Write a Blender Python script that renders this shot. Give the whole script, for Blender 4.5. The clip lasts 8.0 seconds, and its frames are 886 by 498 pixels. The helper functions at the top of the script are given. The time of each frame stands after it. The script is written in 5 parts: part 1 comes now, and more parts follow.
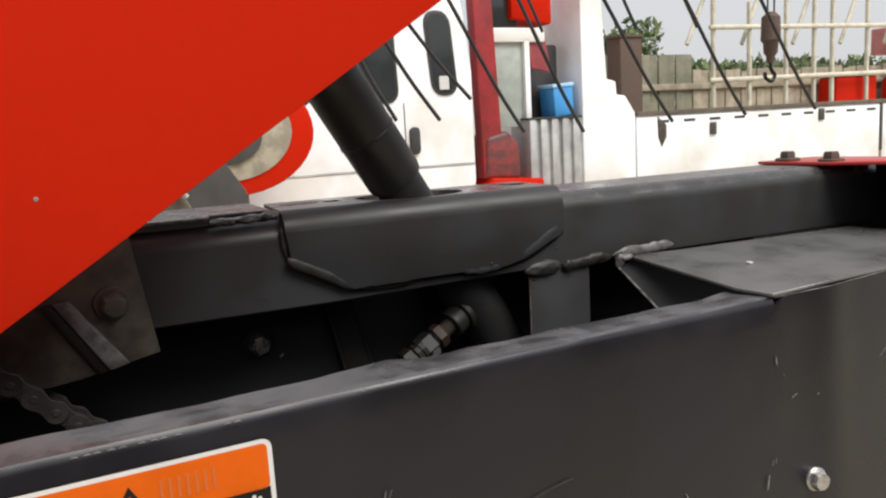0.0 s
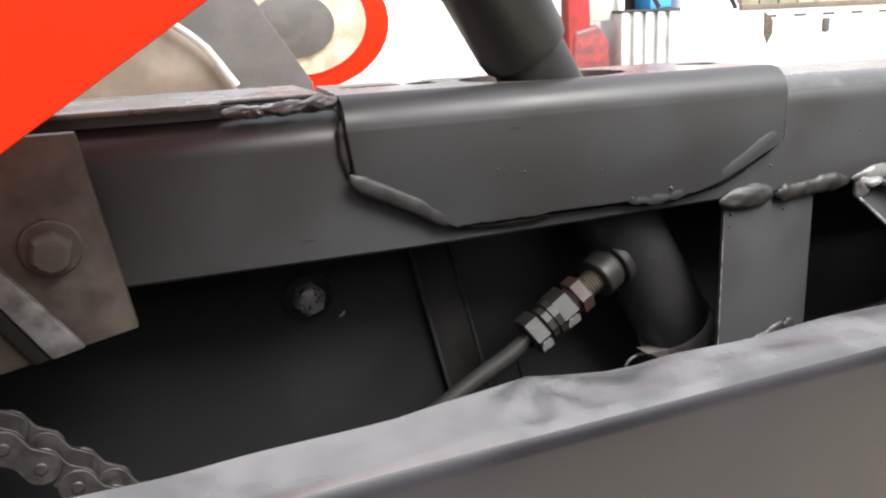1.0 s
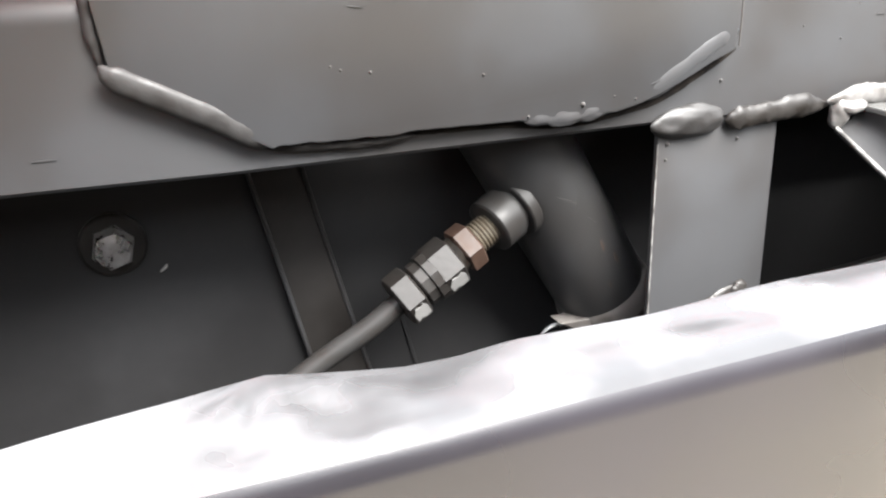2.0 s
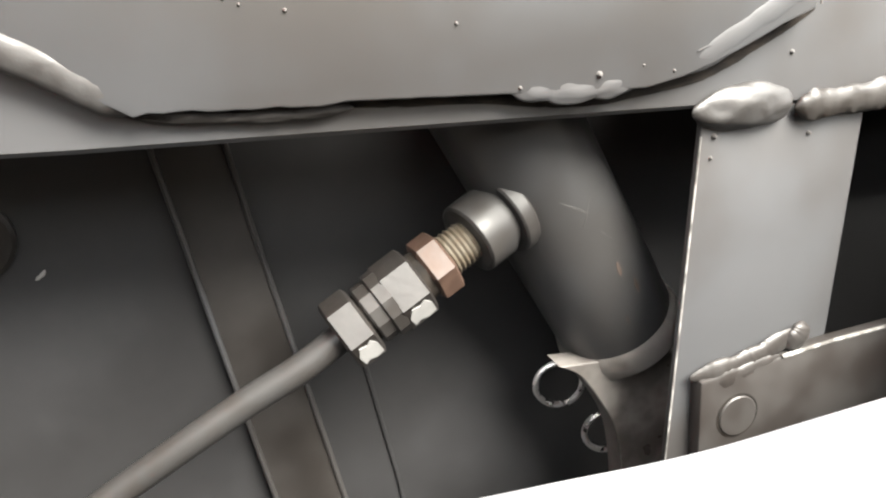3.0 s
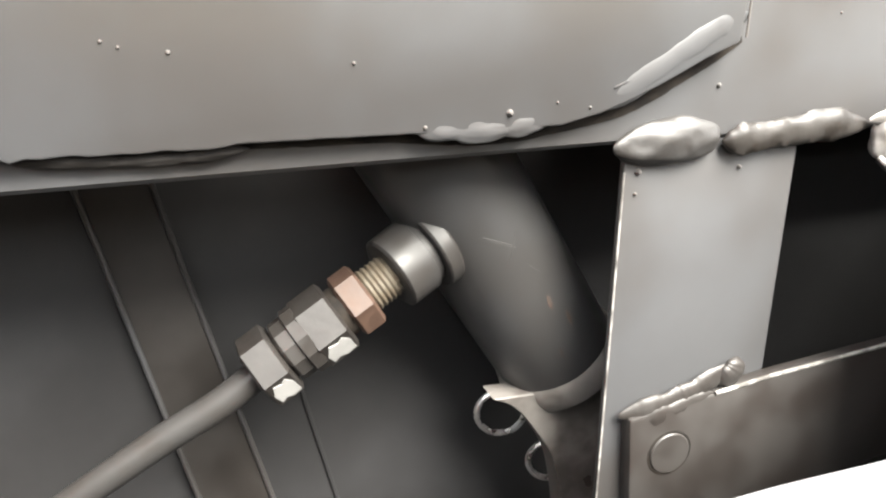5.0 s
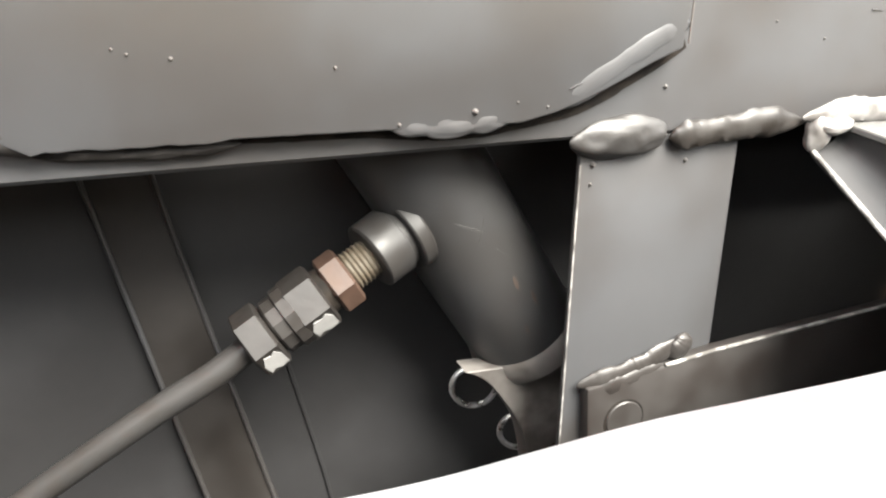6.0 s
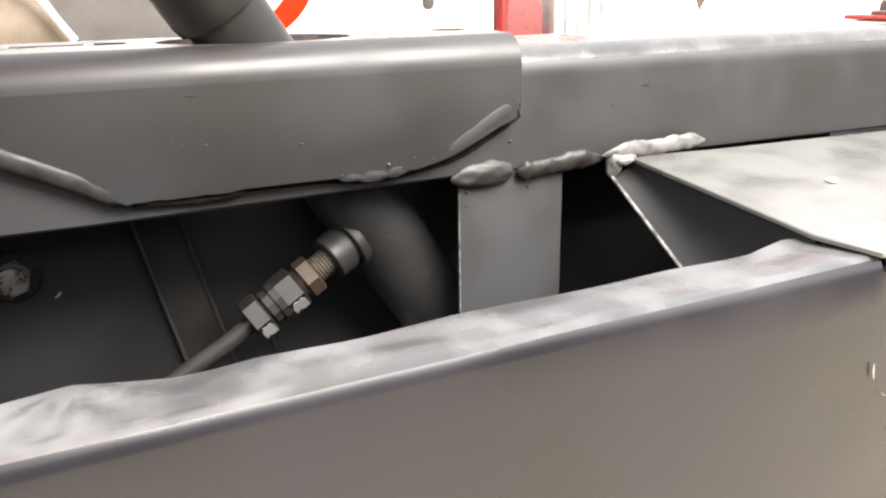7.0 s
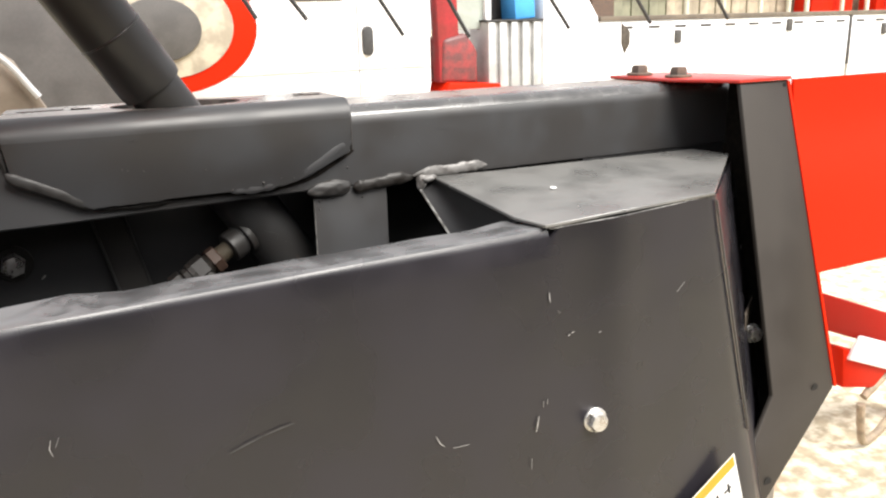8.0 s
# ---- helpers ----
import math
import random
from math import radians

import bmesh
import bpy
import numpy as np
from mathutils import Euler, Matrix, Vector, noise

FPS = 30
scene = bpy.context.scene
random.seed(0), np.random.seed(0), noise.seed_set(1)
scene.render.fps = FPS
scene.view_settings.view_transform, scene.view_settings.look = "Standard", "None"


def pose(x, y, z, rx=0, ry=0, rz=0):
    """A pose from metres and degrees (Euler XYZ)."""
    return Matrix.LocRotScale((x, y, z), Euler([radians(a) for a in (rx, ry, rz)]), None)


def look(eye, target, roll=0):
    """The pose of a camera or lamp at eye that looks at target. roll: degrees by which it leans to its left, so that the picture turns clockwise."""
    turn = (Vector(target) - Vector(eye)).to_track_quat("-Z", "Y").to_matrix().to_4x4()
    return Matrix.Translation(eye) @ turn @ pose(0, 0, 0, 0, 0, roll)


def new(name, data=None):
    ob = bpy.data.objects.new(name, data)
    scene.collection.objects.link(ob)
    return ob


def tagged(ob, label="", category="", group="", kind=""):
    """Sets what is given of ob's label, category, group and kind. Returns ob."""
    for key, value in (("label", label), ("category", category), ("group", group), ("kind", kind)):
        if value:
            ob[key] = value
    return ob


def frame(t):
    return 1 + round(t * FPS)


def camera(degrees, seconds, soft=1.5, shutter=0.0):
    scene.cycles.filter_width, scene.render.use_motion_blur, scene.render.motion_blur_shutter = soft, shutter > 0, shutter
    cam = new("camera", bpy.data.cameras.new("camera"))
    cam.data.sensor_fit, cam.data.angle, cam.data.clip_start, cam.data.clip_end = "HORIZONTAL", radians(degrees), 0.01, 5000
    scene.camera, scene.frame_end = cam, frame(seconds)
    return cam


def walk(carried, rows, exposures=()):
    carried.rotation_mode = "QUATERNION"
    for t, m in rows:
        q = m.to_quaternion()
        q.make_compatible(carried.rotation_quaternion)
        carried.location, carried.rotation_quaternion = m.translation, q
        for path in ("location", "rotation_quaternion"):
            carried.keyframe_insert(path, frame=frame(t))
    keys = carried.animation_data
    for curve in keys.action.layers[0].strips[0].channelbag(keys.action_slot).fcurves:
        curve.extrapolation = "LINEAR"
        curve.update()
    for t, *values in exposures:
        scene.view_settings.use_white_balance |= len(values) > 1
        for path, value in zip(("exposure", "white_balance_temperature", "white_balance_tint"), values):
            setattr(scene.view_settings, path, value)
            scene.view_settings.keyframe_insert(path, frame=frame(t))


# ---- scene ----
cam = camera(57.0, 8.0, soft=2.2)
PATH = [
    (0, (-0.414, -0.673, 0.947), (0.435, 1.113, 0.646), -3.1),
    (0.5, (-0.364, -0.517, 0.935), (0.375, 1.294, 0.52), -3.1),
    (1, (-0.338, -0.404, 0.914), (0.321, 1.409, 0.386), -2.6),
    (1.5, (-0.292, -0.351, 0.893), (0.369, 1.438, 0.291), -1.9),
    (1.7, (-0.262, -0.335, 0.882), (0.423, 1.435, 0.252), -1.6),
    (2.8, (-0.196, -0.253, 0.847), (0.443, 1.539, 0.23), -0.1),
    (3, (-0.177, -0.228, 0.844), (0.461, 1.556, 0.201), 0.5),
    (3.5, (-0.149, -0.212, 0.844), (0.49, 1.579, 0.225), 0.3),
    (4, (-0.145, -0.218, 0.857), (0.472, 1.573, 0.215), 0.5),
    (4.5, (-0.151, -0.218, 0.855), (0.486, 1.568, 0.221), 0.6),
    (5, (-0.145, -0.227, 0.856), (0.483, 1.555, 0.2), 0.7),
    (5.2, (-0.144, -0.229, 0.854), (0.494, 1.551, 0.201), 0.8),
    (6.3, (-0.159, -0.279, 0.872), (0.512, 1.477, 0.188), 1.1),
    (6.5, (-0.18, -0.301, 0.879), (0.532, 1.449, 0.225), 0.5),
    (7, (-0.196, -0.421, 0.91), (0.566, 1.32, 0.289), -1.0),
    (7.5, (-0.242, -0.592, 0.935), (0.62, 1.118, 0.357), -2.1),
    (8, (-0.223, -0.693, 0.943), (0.65, 1.026, 0.411), -1.5),
]
EXPOSURES = [(0.0, -0.55, 6450, 10), (0.5, -0.05, 6400, 10), (1.0, 0.98, 6350, 10), (1.5, 1.88, 6350, 10), (2.8, 2.8, 6650, 7), (3.0, 2.95, 6750, 7), (3.5, 3.05, 6750, 7), (4.0, 3.15, 6750, 7), (4.5, 3.2, 6750, 7), (5.0, 3.05, 6750, 7), (5.2, 3.05, 6750, 7), (6.5, 2.32, 6750, 7), (7.0, 1.65, 6700, 9), (7.5, 1.05, 6600, 9), (8.0, 0.7, 6600, 9)]
walk(cam, [(t, look(e, g, r)) for t, e, g, r in PATH], EXPOSURES)

# ---- world and light ----
SUN_ELEVATION, SUN_AZIMUTH = 52.0, 160.0
world = bpy.data.worlds.new("sky")
scene.world = world
world.use_nodes = True
wn = world.node_tree.nodes
sky = wn.new("ShaderNodeTexSky")
sky.sky_type, sky.sun_disc = "NISHITA", False
sky.sun_elevation, sky.sun_rotation = radians(SUN_ELEVATION), radians(SUN_AZIMUTH)
sky.air_density, sky.dust_density, sky.ozone_density = 1.0, 4.0, 1.0
wn["Background"].inputs["Strength"].default_value = 0.14
veil = wn.new("ShaderNodeMix")
veil.data_type = "RGBA"
veil.inputs["Factor"].default_value = 0.75
veil.inputs["B"].default_value = (9.0, 9.0, 9.1, 1)
world.node_tree.links.new(sky.outputs[0], veil.inputs["A"])
world.node_tree.links.new(veil.outputs["Result"], wn["Background"].inputs["Color"])
sun = new("sun", bpy.data.lights.new("sun", "SUN"))
sun.data.energy, sun.data.angle, sun.data.color = 5.6, radians(38), (1.0, 0.97, 0.93)
_az, _el = radians(SUN_AZIMUTH), radians(SUN_ELEVATION)
sun.matrix_basis = look((6 * math.sin(_az) * math.cos(_el), 6 * math.cos(_az) * math.cos(_el), 6 * math.sin(_el)), (0, 0, 0))


# ---- materials ----
def material(name, color, rough=0.5, metal=0.0, vary=0.25, scale=8.0, grain=120.0, bump=0.1, tint=None, spec=0.5, stain=0.5, wave=0.0):
    """A painted, metal or mineral surface: base colour with broad stains and fine grain, uneven gloss and fine relief."""
    m = bpy.data.materials.new(name)
    m.use_nodes = True
    nt = m.node_tree
    n, l = nt.nodes, nt.links
    b = n["Principled BSDF"]
    geo = n.new("ShaderNodeNewGeometry")
    big, fine = n.new("ShaderNodeTexNoise"), n.new("ShaderNodeTexNoise")
    big.inputs["Scale"].default_value, big.inputs["Detail"].default_value = scale, 3
    fine.inputs["Scale"].default_value, fine.inputs["Detail"].default_value = grain, 4
    for t in (big, fine):
        l.new(geo.outputs["Position"], t.inputs["Vector"])
    ramp = n.new("ShaderNodeValToRGB")
    ramp.color_ramp.interpolation = "EASE"
    other = tint or tuple(c * (1 - vary) for c in color)
    ramp.color_ramp.elements[0].position, ramp.color_ramp.elements[0].color = 0.5 - 0.25 * (1 - stain), (*other, 1)
    ramp.color_ramp.elements[1].position, ramp.color_ramp.elements[1].color = 0.62, (*color, 1)
    l.new(big.outputs["Fac"], ramp.inputs["Fac"])
    mix = n.new("ShaderNodeMix")
    mix.data_type, mix.blend_type = "RGBA", "OVERLAY"
    mix.inputs["Factor"].default_value = min(0.9, vary)
    l.new(ramp.outputs["Color"], mix.inputs["A"])
    l.new(fine.outputs["Color"], mix.inputs["B"])
    grey = n.new("ShaderNodeRGBToBW")
    l.new(fine.outputs["Color"], grey.inputs[0])
    l.new(grey.outputs[0], mix.inputs["B"])
    l.new(mix.outputs["Result"], b.inputs["Base Color"])
    rr = n.new("ShaderNodeMapRange")
    rr.interpolation_type = "SMOOTHSTEP"
    rr.inputs["From Min"].default_value, rr.inputs["From Max"].default_value = 0.3, 0.7
    rr.inputs["To Min"].default_value, rr.inputs["To Max"].default_value = max(0.02, rough - 0.09), min(1, rough + 0.1)
    l.new(big.outputs["Fac"], rr.inputs["Value"])
    l.new(rr.outputs["Result"], b.inputs["Roughness"])
    b.inputs["Metallic"].default_value = metal
    b.inputs["Specular IOR Level"].default_value = spec
    bp = None
    if bump:
        bp = n.new("ShaderNodeBump")
        bp.inputs["Strength"].default_value, bp.inputs["Distance"].default_value = bump, 0.001
        l.new(fine.outputs["Fac"], bp.inputs["Height"])
        l.new(bp.outputs["Normal"], b.inputs["Normal"])
    if wave:
        swell = n.new("ShaderNodeTexNoise")
        swell.inputs["Scale"].default_value, swell.inputs["Detail"].default_value = 24.0, 0
        l.new(geo.outputs["Position"], swell.inputs["Vector"])
        bw = n.new("ShaderNodeBump")
        bw.inputs["Strength"].default_value, bw.inputs["Distance"].default_value = wave, 0.006
        l.new(swell.outputs["Fac"], bw.inputs["Height"])
        l.new(bw.outputs["Normal"], bp.inputs["Normal"] if bp else b.inputs["Normal"])
    return m


def glass_dark(name):
    m = material(name, (0.03, 0.034, 0.036), 0.08, vary=0.1, bump=0, spec=0.6)
    return m


GREY = material("grey_enamel", (0.0308, 0.0312, 0.0328), 0.42, spec=0.4, vary=0.05, scale=12, grain=160, bump=0.01, tint=(0.0272, 0.0257, 0.0252), wave=0.04)
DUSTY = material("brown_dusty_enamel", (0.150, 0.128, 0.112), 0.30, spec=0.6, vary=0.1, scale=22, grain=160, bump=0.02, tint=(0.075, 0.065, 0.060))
FAINT = material("rubbed_grey_enamel", (0.039, 0.038, 0.0388), 0.42, spec=0.4, vary=0.1, scale=60, grain=200, bump=0, tint=(0.033, 0.0318, 0.0325))
# lighter grey that paints highlights on edges and weld spatter
HIGHLIGHT_GREY = material("highlight_grey", (0.050, 0.0465, 0.0445), 0.45, spec=0.5, vary=0.05, scale=45, grain=200, bump=0.02, tint=(0.048, 0.0435, 0.041))
BAR = material("dull_brown_bar", (0.0185, 0.0168, 0.0158), 0.48, spec=0.35, vary=0.08, scale=38, grain=200, bump=0.04, tint=(0.0135, 0.0115, 0.0105))
# pale grey for bright highlight lines laid along edges
EDGE = material("bright_edge_highlight", (0.22, 0.215, 0.205), 0.4, 0.2, vary=0.3, scale=120, grain=300, bump=0.05, tint=(0.07, 0.066, 0.062))
PANEL = material("grey_panel_enamel", (0.0116, 0.0104, 0.0142), 0.28, spec=0.46, vary=0.02, scale=10, grain=160, bump=0, tint=(0.0092, 0.0086, 0.0108), wave=0.10)
BRACKET = material("brownish_grey_enamel", (0.031, 0.0265, 0.0230), 0.5, spec=0.2, vary=0.03, scale=12, grain=160, bump=0, tint=(0.025, 0.0212, 0.0185), wave=0.04)
# dusty grey far paler than the cover: sky reflection put into the colour
LIP = material("dusty_sky_sheen_lip", (0.086, 0.0862, 0.0885), 0.27, spec=0.6, vary=0.06, scale=24, grain=160, bump=0, tint=(0.040, 0.0402, 0.0415), wave=0.6)
PALE_WELD = material("pale_worn_weld", (0.15, 0.145, 0.14), 0.45, 0.2, vary=0.25, scale=90, grain=300, bump=0.12, tint=(0.075, 0.070, 0.066))
LID = material("dusty_grey_lid", (0.118, 0.116, 0.111), 0.32, spec=0.6, vary=0.06, scale=17, grain=140, bump=0, tint=(0.086, 0.085, 0.082), wave=0.08)
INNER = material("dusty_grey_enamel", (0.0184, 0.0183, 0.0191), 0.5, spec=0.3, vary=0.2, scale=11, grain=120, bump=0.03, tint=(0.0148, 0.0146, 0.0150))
TUBE = material("satin_grey_tube", (0.026, 0.0258, 0.0262), 0.40, spec=0.5, vary=0.05, scale=26, grain=160, bump=0.01, tint=(0.0235, 0.0226, 0.0222))
BOSS = material("worn_painted_boss", (0.0175, 0.0168, 0.0165), 0.48, 0.0, spec=0.3, vary=0.1, scale=60, grain=300, bump=0.05, tint=(0.018, 0.0165, 0.0155))
RIB = material("brown_stained_rib", (0.018, 0.0162, 0.0150), 0.55, spec=0.3, vary=0.2, scale=30, grain=160, bump=0.04, tint=(0.012, 0.0105, 0.0095))
# darker copy of the tube grey, with the shade above the beam painted in
SHADED_TUBE = material("shaded_tube", (0.0125, 0.0118, 0.0116), 0.42, spec=0.35, vary=0.02, scale=18, grain=160, bump=0, tint=(0.016, 0.0150, 0.0148))
# darker than the beam's enamel, to offset the light caught on bead tops
WELD = material("darkened_painted_weld", (0.0170, 0.0161, 0.0157), 0.52, vary=0.3, scale=110, grain=300, bump=0.15, tint=(0.011, 0.0098, 0.0091), spec=0.45)
RECESS_WELD = material("dark_recess_weld", (0.016, 0.0145, 0.0135), 0.75, vary=0.2, scale=140, grain=400, bump=0.2, tint=(0.010, 0.0088, 0.0080), spec=0.15)
BROWN_WELD = material("brown_scorched_weld", (0.0140, 0.0122, 0.0108), 0.48, 0.0, vary=0.4, scale=90, grain=300, bump=0.15, tint=(0.008, 0.0065, 0.0054), spec=0.35)
BARE = material("dirty_bare_steel", (0.088, 0.073, 0.059), 0.5, 0.3, vary=0.3, scale=34, grain=260, bump=0.12, tint=(0.048, 0.038, 0.030))
STEEL = material("worn_plated_steel", (0.0120, 0.0107, 0.0098), 0.42, 0.1, vary=0.25, scale=90, grain=400, bump=0.06, tint=(0.013, 0.0113, 0.0102), spec=0.4)
BRIGHT = material("zinc_bolt", (0.55, 0.54, 0.53), 0.32, 0.8, vary=0.25, scale=160, grain=500, bump=0.1, tint=(0.42, 0.40, 0.38))
BRASS = material("tarnished_brass", (0.040, 0.0235, 0.0165), 0.5, 0.0, vary=0.25, scale=110, grain=400, bump=0.08, tint=(0.032, 0.0195, 0.0145), spec=0.3)
THREAD = material("dirty_thread", (0.058, 0.049, 0.036), 0.5, 0.1, vary=0.4, scale=260, grain=700, bump=0.2, tint=(0.05, 0.040, 0.028))
RUST = material("rusty_steel", (0.13, 0.08, 0.055), 0.75, 0.1, vary=0.4, scale=50, grain=300, bump=0.3, tint=(0.07, 0.05, 0.04))
RED = material("red_enamel", (0.50, 0.0150, 0.0022), 0.5, vary=0.06, scale=3, grain=80, bump=0.01, tint=(0.46, 0.0138, 0.0022), spec=0.08)
RUBBER = material("black_rubber", (0.035, 0.034, 0.034), 0.55, vary=0.3, scale=30, grain=300, bump=0.15)
CHAIN = material("oily_chain_steel", (0.024, 0.021, 0.019), 0.55, 0.0, vary=0.5, scale=80, grain=400, bump=0.3, tint=(0.015, 0.0125, 0.011))
WHITE = material("white_vehicle_paint", (0.84, 0.855, 0.89), 0.35, vary=0.06, scale=2, grain=30, bump=0, tint=(0.72, 0.7, 0.67))
LABEL_W = material("white_vinyl", (0.58, 0.57, 0.55), 0.4, vary=0.06, scale=40, grain=200, bump=0)
LABEL_O = material("orange_vinyl", (0.58, 0.098, 0.005), 0.5, spec=0.1, vary=0.08, scale=40, grain=200, bump=0)
LABEL_B = material("black_vinyl", (0.012, 0.012, 0.013), 0.5, spec=0.15, vary=0.08, scale=40, grain=200, bump=0)
CREAM = material("cream_enamel", (0.37, 0.325, 0.25), 0.6, vary=0.1, scale=12, grain=100, bump=0.03, tint=(0.25, 0.215, 0.165))
TAN = material("tan_dusty_enamel", (0.20, 0.165, 0.13), 0.5, vary=0.2, scale=10, grain=100, bump=0.03, tint=(0.13, 0.105, 0.08))
DULL = material("dull_grey_guard", (0.060, 0.055, 0.052), 0.6, vary=0.25, scale=10, grain=120, bump=0.08)
LABEL_Y = material("yellow_orange_vinyl", (0.62, 0.22, 0.012), 0.4, vary=0.08, scale=40, grain=200, bump=0)
GLASS = glass_dark("tinted_glass")
BLUE = material("blue_plastic", (0.05, 0.28, 0.62), 0.45, vary=0.1, scale=6, grain=60, bump=0)
SILVER = material("galvanised_sheet", (0.5, 0.5, 0.5), 0.45, 0.5, vary=0.2, scale=6, grain=80, bump=0.05)
WOOD = material("weathered_timber", (0.42, 0.36, 0.27), 0.8, vary=0.3, scale=5, grain=60, bump=0.2)
OLIVE = material("olive_ribbed_sheet", (0.24, 0.235, 0.165), 0.7, vary=0.25, scale=4, grain=50, bump=0.05)
BROWN = material("dark_brown_timber", (0.13, 0.105, 0.08), 0.8, vary=0.3, scale=8, grain=60, bump=0.2)
LEAF = material("leaf_green", (0.15, 0.20, 0.085), 0.6, vary=0.3, scale=1.5, grain=20, bump=0, tint=(0.08, 0.11, 0.045))
EARTH = material("sandy_ground", (0.58, 0.53, 0.41), 0.95, vary=0.5, scale=24.0, grain=40, bump=0.8, tint=(0.33, 0.285, 0.20), spec=0.1)
BRICK = material("brown_wall_render", (0.22, 0.20, 0.182), 0.9, vary=0.2, scale=1.5, grain=30, bump=0.3, tint=(0.17, 0.152, 0.138), spec=0.1)
# near-black that paints shade into seams, gaps and recesses
GAP_SHADE = material("dark_gap_shade", (0.007, 0.0062, 0.0056), 0.85, vary=0.3, scale=120, grain=500, bump=0.2, tint=(0.011, 0.0088, 0.0070), spec=0.1)
SCRATCH = material("scraped_paint", (0.25, 0.24, 0.23), 0.5, vary=0.2, scale=90, grain=500, bump=0.1)


# ---- mesh helpers ----
def thing(name, place, label, category, group="", kind=""):
    ob = new(name)
    ob.empty_display_size = 0.02
    ob.location = place
    return tagged(ob, label, category, group, kind)


def finish(bm, sharp=38):
    bmesh.ops.recalc_face_normals(bm, faces=bm.faces)
    lim = radians(sharp)
    for f in bm.faces:
        f.smooth = True
    for e in bm.edges:
        e.smooth = len(e.link_faces) == 2 and e.calc_face_angle(4.0) < lim


SETOUT = Matrix()


def part(name, bm, mat, parent=None, label="", sharp=38):
    """Links a bmesh, modelled in world metres or on a yard grid set out by SETOUT, as one mesh object under a thing or a part."""
    bmesh.ops.transform(bm, matrix=SETOUT, verts=bm.verts)
    finish(bm, sharp)
    me = bpy.data.meshes.new(name)
    bm.to_mesh(me)
    bm.free()
    me.materials.append(mat)
    ob = new(name, me)
    if parent is not None:
        chain, p = Vector(parent.location), parent.parent
        while p is not None:
            chain += p.location
            p = p.parent
        me.transform(Matrix.Translation(-chain))
        ob.parent = parent
    if label:
        ob["label"] = label
    return ob


def setting(name, bm, mat, label, category):
    return tagged(part(name, bm, mat), label, category, kind="structure")


def bevel_all(bm, width, segments=2, angle=30):
    if width:
        es = [e for e in bm.edges if len(e.link_faces) == 2 and e.calc_face_angle(0) > radians(angle)]
        bmesh.ops.bevel(bm, geom=es, offset=width, segments=segments, affect="EDGES", profile=0.5, clamp_overlap=True)


def box(x0, x1, y0, y1, z0, z1, bevel=0.0, seg=2, bm=None):
    b = bmesh.new()
    bmesh.ops.create_cube(b, size=1, matrix=Matrix.Translation(((x0 + x1) / 2, (y0 + y1) / 2, (z0 + z1) / 2)) @ Matrix.Diagonal((abs(x1 - x0), abs(y1 - y0), abs(z1 - z0), 1)))
    bevel_all(b, bevel, seg)
    return join(bm, b)


def join(bm, other):
    """Adds one bmesh to another and returns the result."""
    if bm is None:
        return other
    me = bpy.data.meshes.new("tmp")
    other.to_mesh(me)
    other.free()
    bm.from_mesh(me)
    bpy.data.meshes.remove(me)
    return bm


def prism(points, push, bevel=0.0, seg=2, bm=None, angle=30):
    """A flat polygon of 3D points pushed along a vector into a plate."""
    b = bmesh.new()
    f = b.faces.new([b.verts.new(p) for p in points])
    r = bmesh.ops.extrude_face_region(b, geom=[f])
    bmesh.ops.translate(b, vec=Vector(push), verts=[v for v in r["geom"] if isinstance(v, bmesh.types.BMVert)])
    bmesh.ops.recalc_face_normals(b, faces=b.faces)
    bevel_all(b, bevel, seg, max(angle, 60) if angle < 30 else angle)
    return join(bm, b)


def frame_of(d):
    d = Vector(d).normalized()
    a = Vector((0, 0, 1)) if abs(d.z) < 0.9 else Vector((1, 0, 0))
    u = d.cross(a).normalized()
    return d, u, d.cross(u).normalized()


def lathe(p0, p1, rings, seg=32, bm=None, spin=0.0):
    """A turned solid on the axis p0-p1: rings of (share of the way, radius); seg 6 makes a hexagon."""
    p0, p1 = Vector(p0), Vector(p1)
    d, u, v = frame_of(p1 - p0)
    b = bmesh.new()
    loops = []
    for s, r in rings:
        c = p0.lerp(p1, s)
        loops.append([b.verts.new(c + u * (r * math.cos(2 * math.pi * k / seg + spin)) + v * (r * math.sin(2 * math.pi * k / seg + spin))) for k in range(seg)])
    for a, c in zip(loops, loops[1:]):
        for k in range(seg):
            b.faces.new((a[k], a[(k + 1) % seg], c[(k + 1) % seg], c[k]))
    b.faces.new(loops[0])
    b.faces.new(loops[-1])
    return join(bm, b)


def rod(p0, p1, r, seg=20, edge=0.0, bm=None):
    L = (Vector(p1) - Vector(p0)).length
    e = min(0.45, edge / L) if edge else 0
    rings = [(0, r - edge), (e, r), (1 - e, r), (1, r - edge)] if edge else [(0, r), (1, r)]
    return lathe(p0, p1, rings, seg, bm)


def smooth_path(points, per=8):
    """Catmull-Rom through the points."""
    P = [Vector(p) for p in points]
    P = [2 * P[0] - P[1]] + P + [2 * P[-1] - P[-2]]
    out = []
    for i in range(1, len(P) - 2):
        for k in range(per):
            t = k / per
            a, b, c, d = P[i - 1:i + 3]
            out.append(0.5 * ((2 * b) + (c - a) * t + (2 * a - 5 * b + 4 * c - d) * t * t + (3 * b - a - 3 * c + d) * t ** 3))
    return out + [P[-2]]


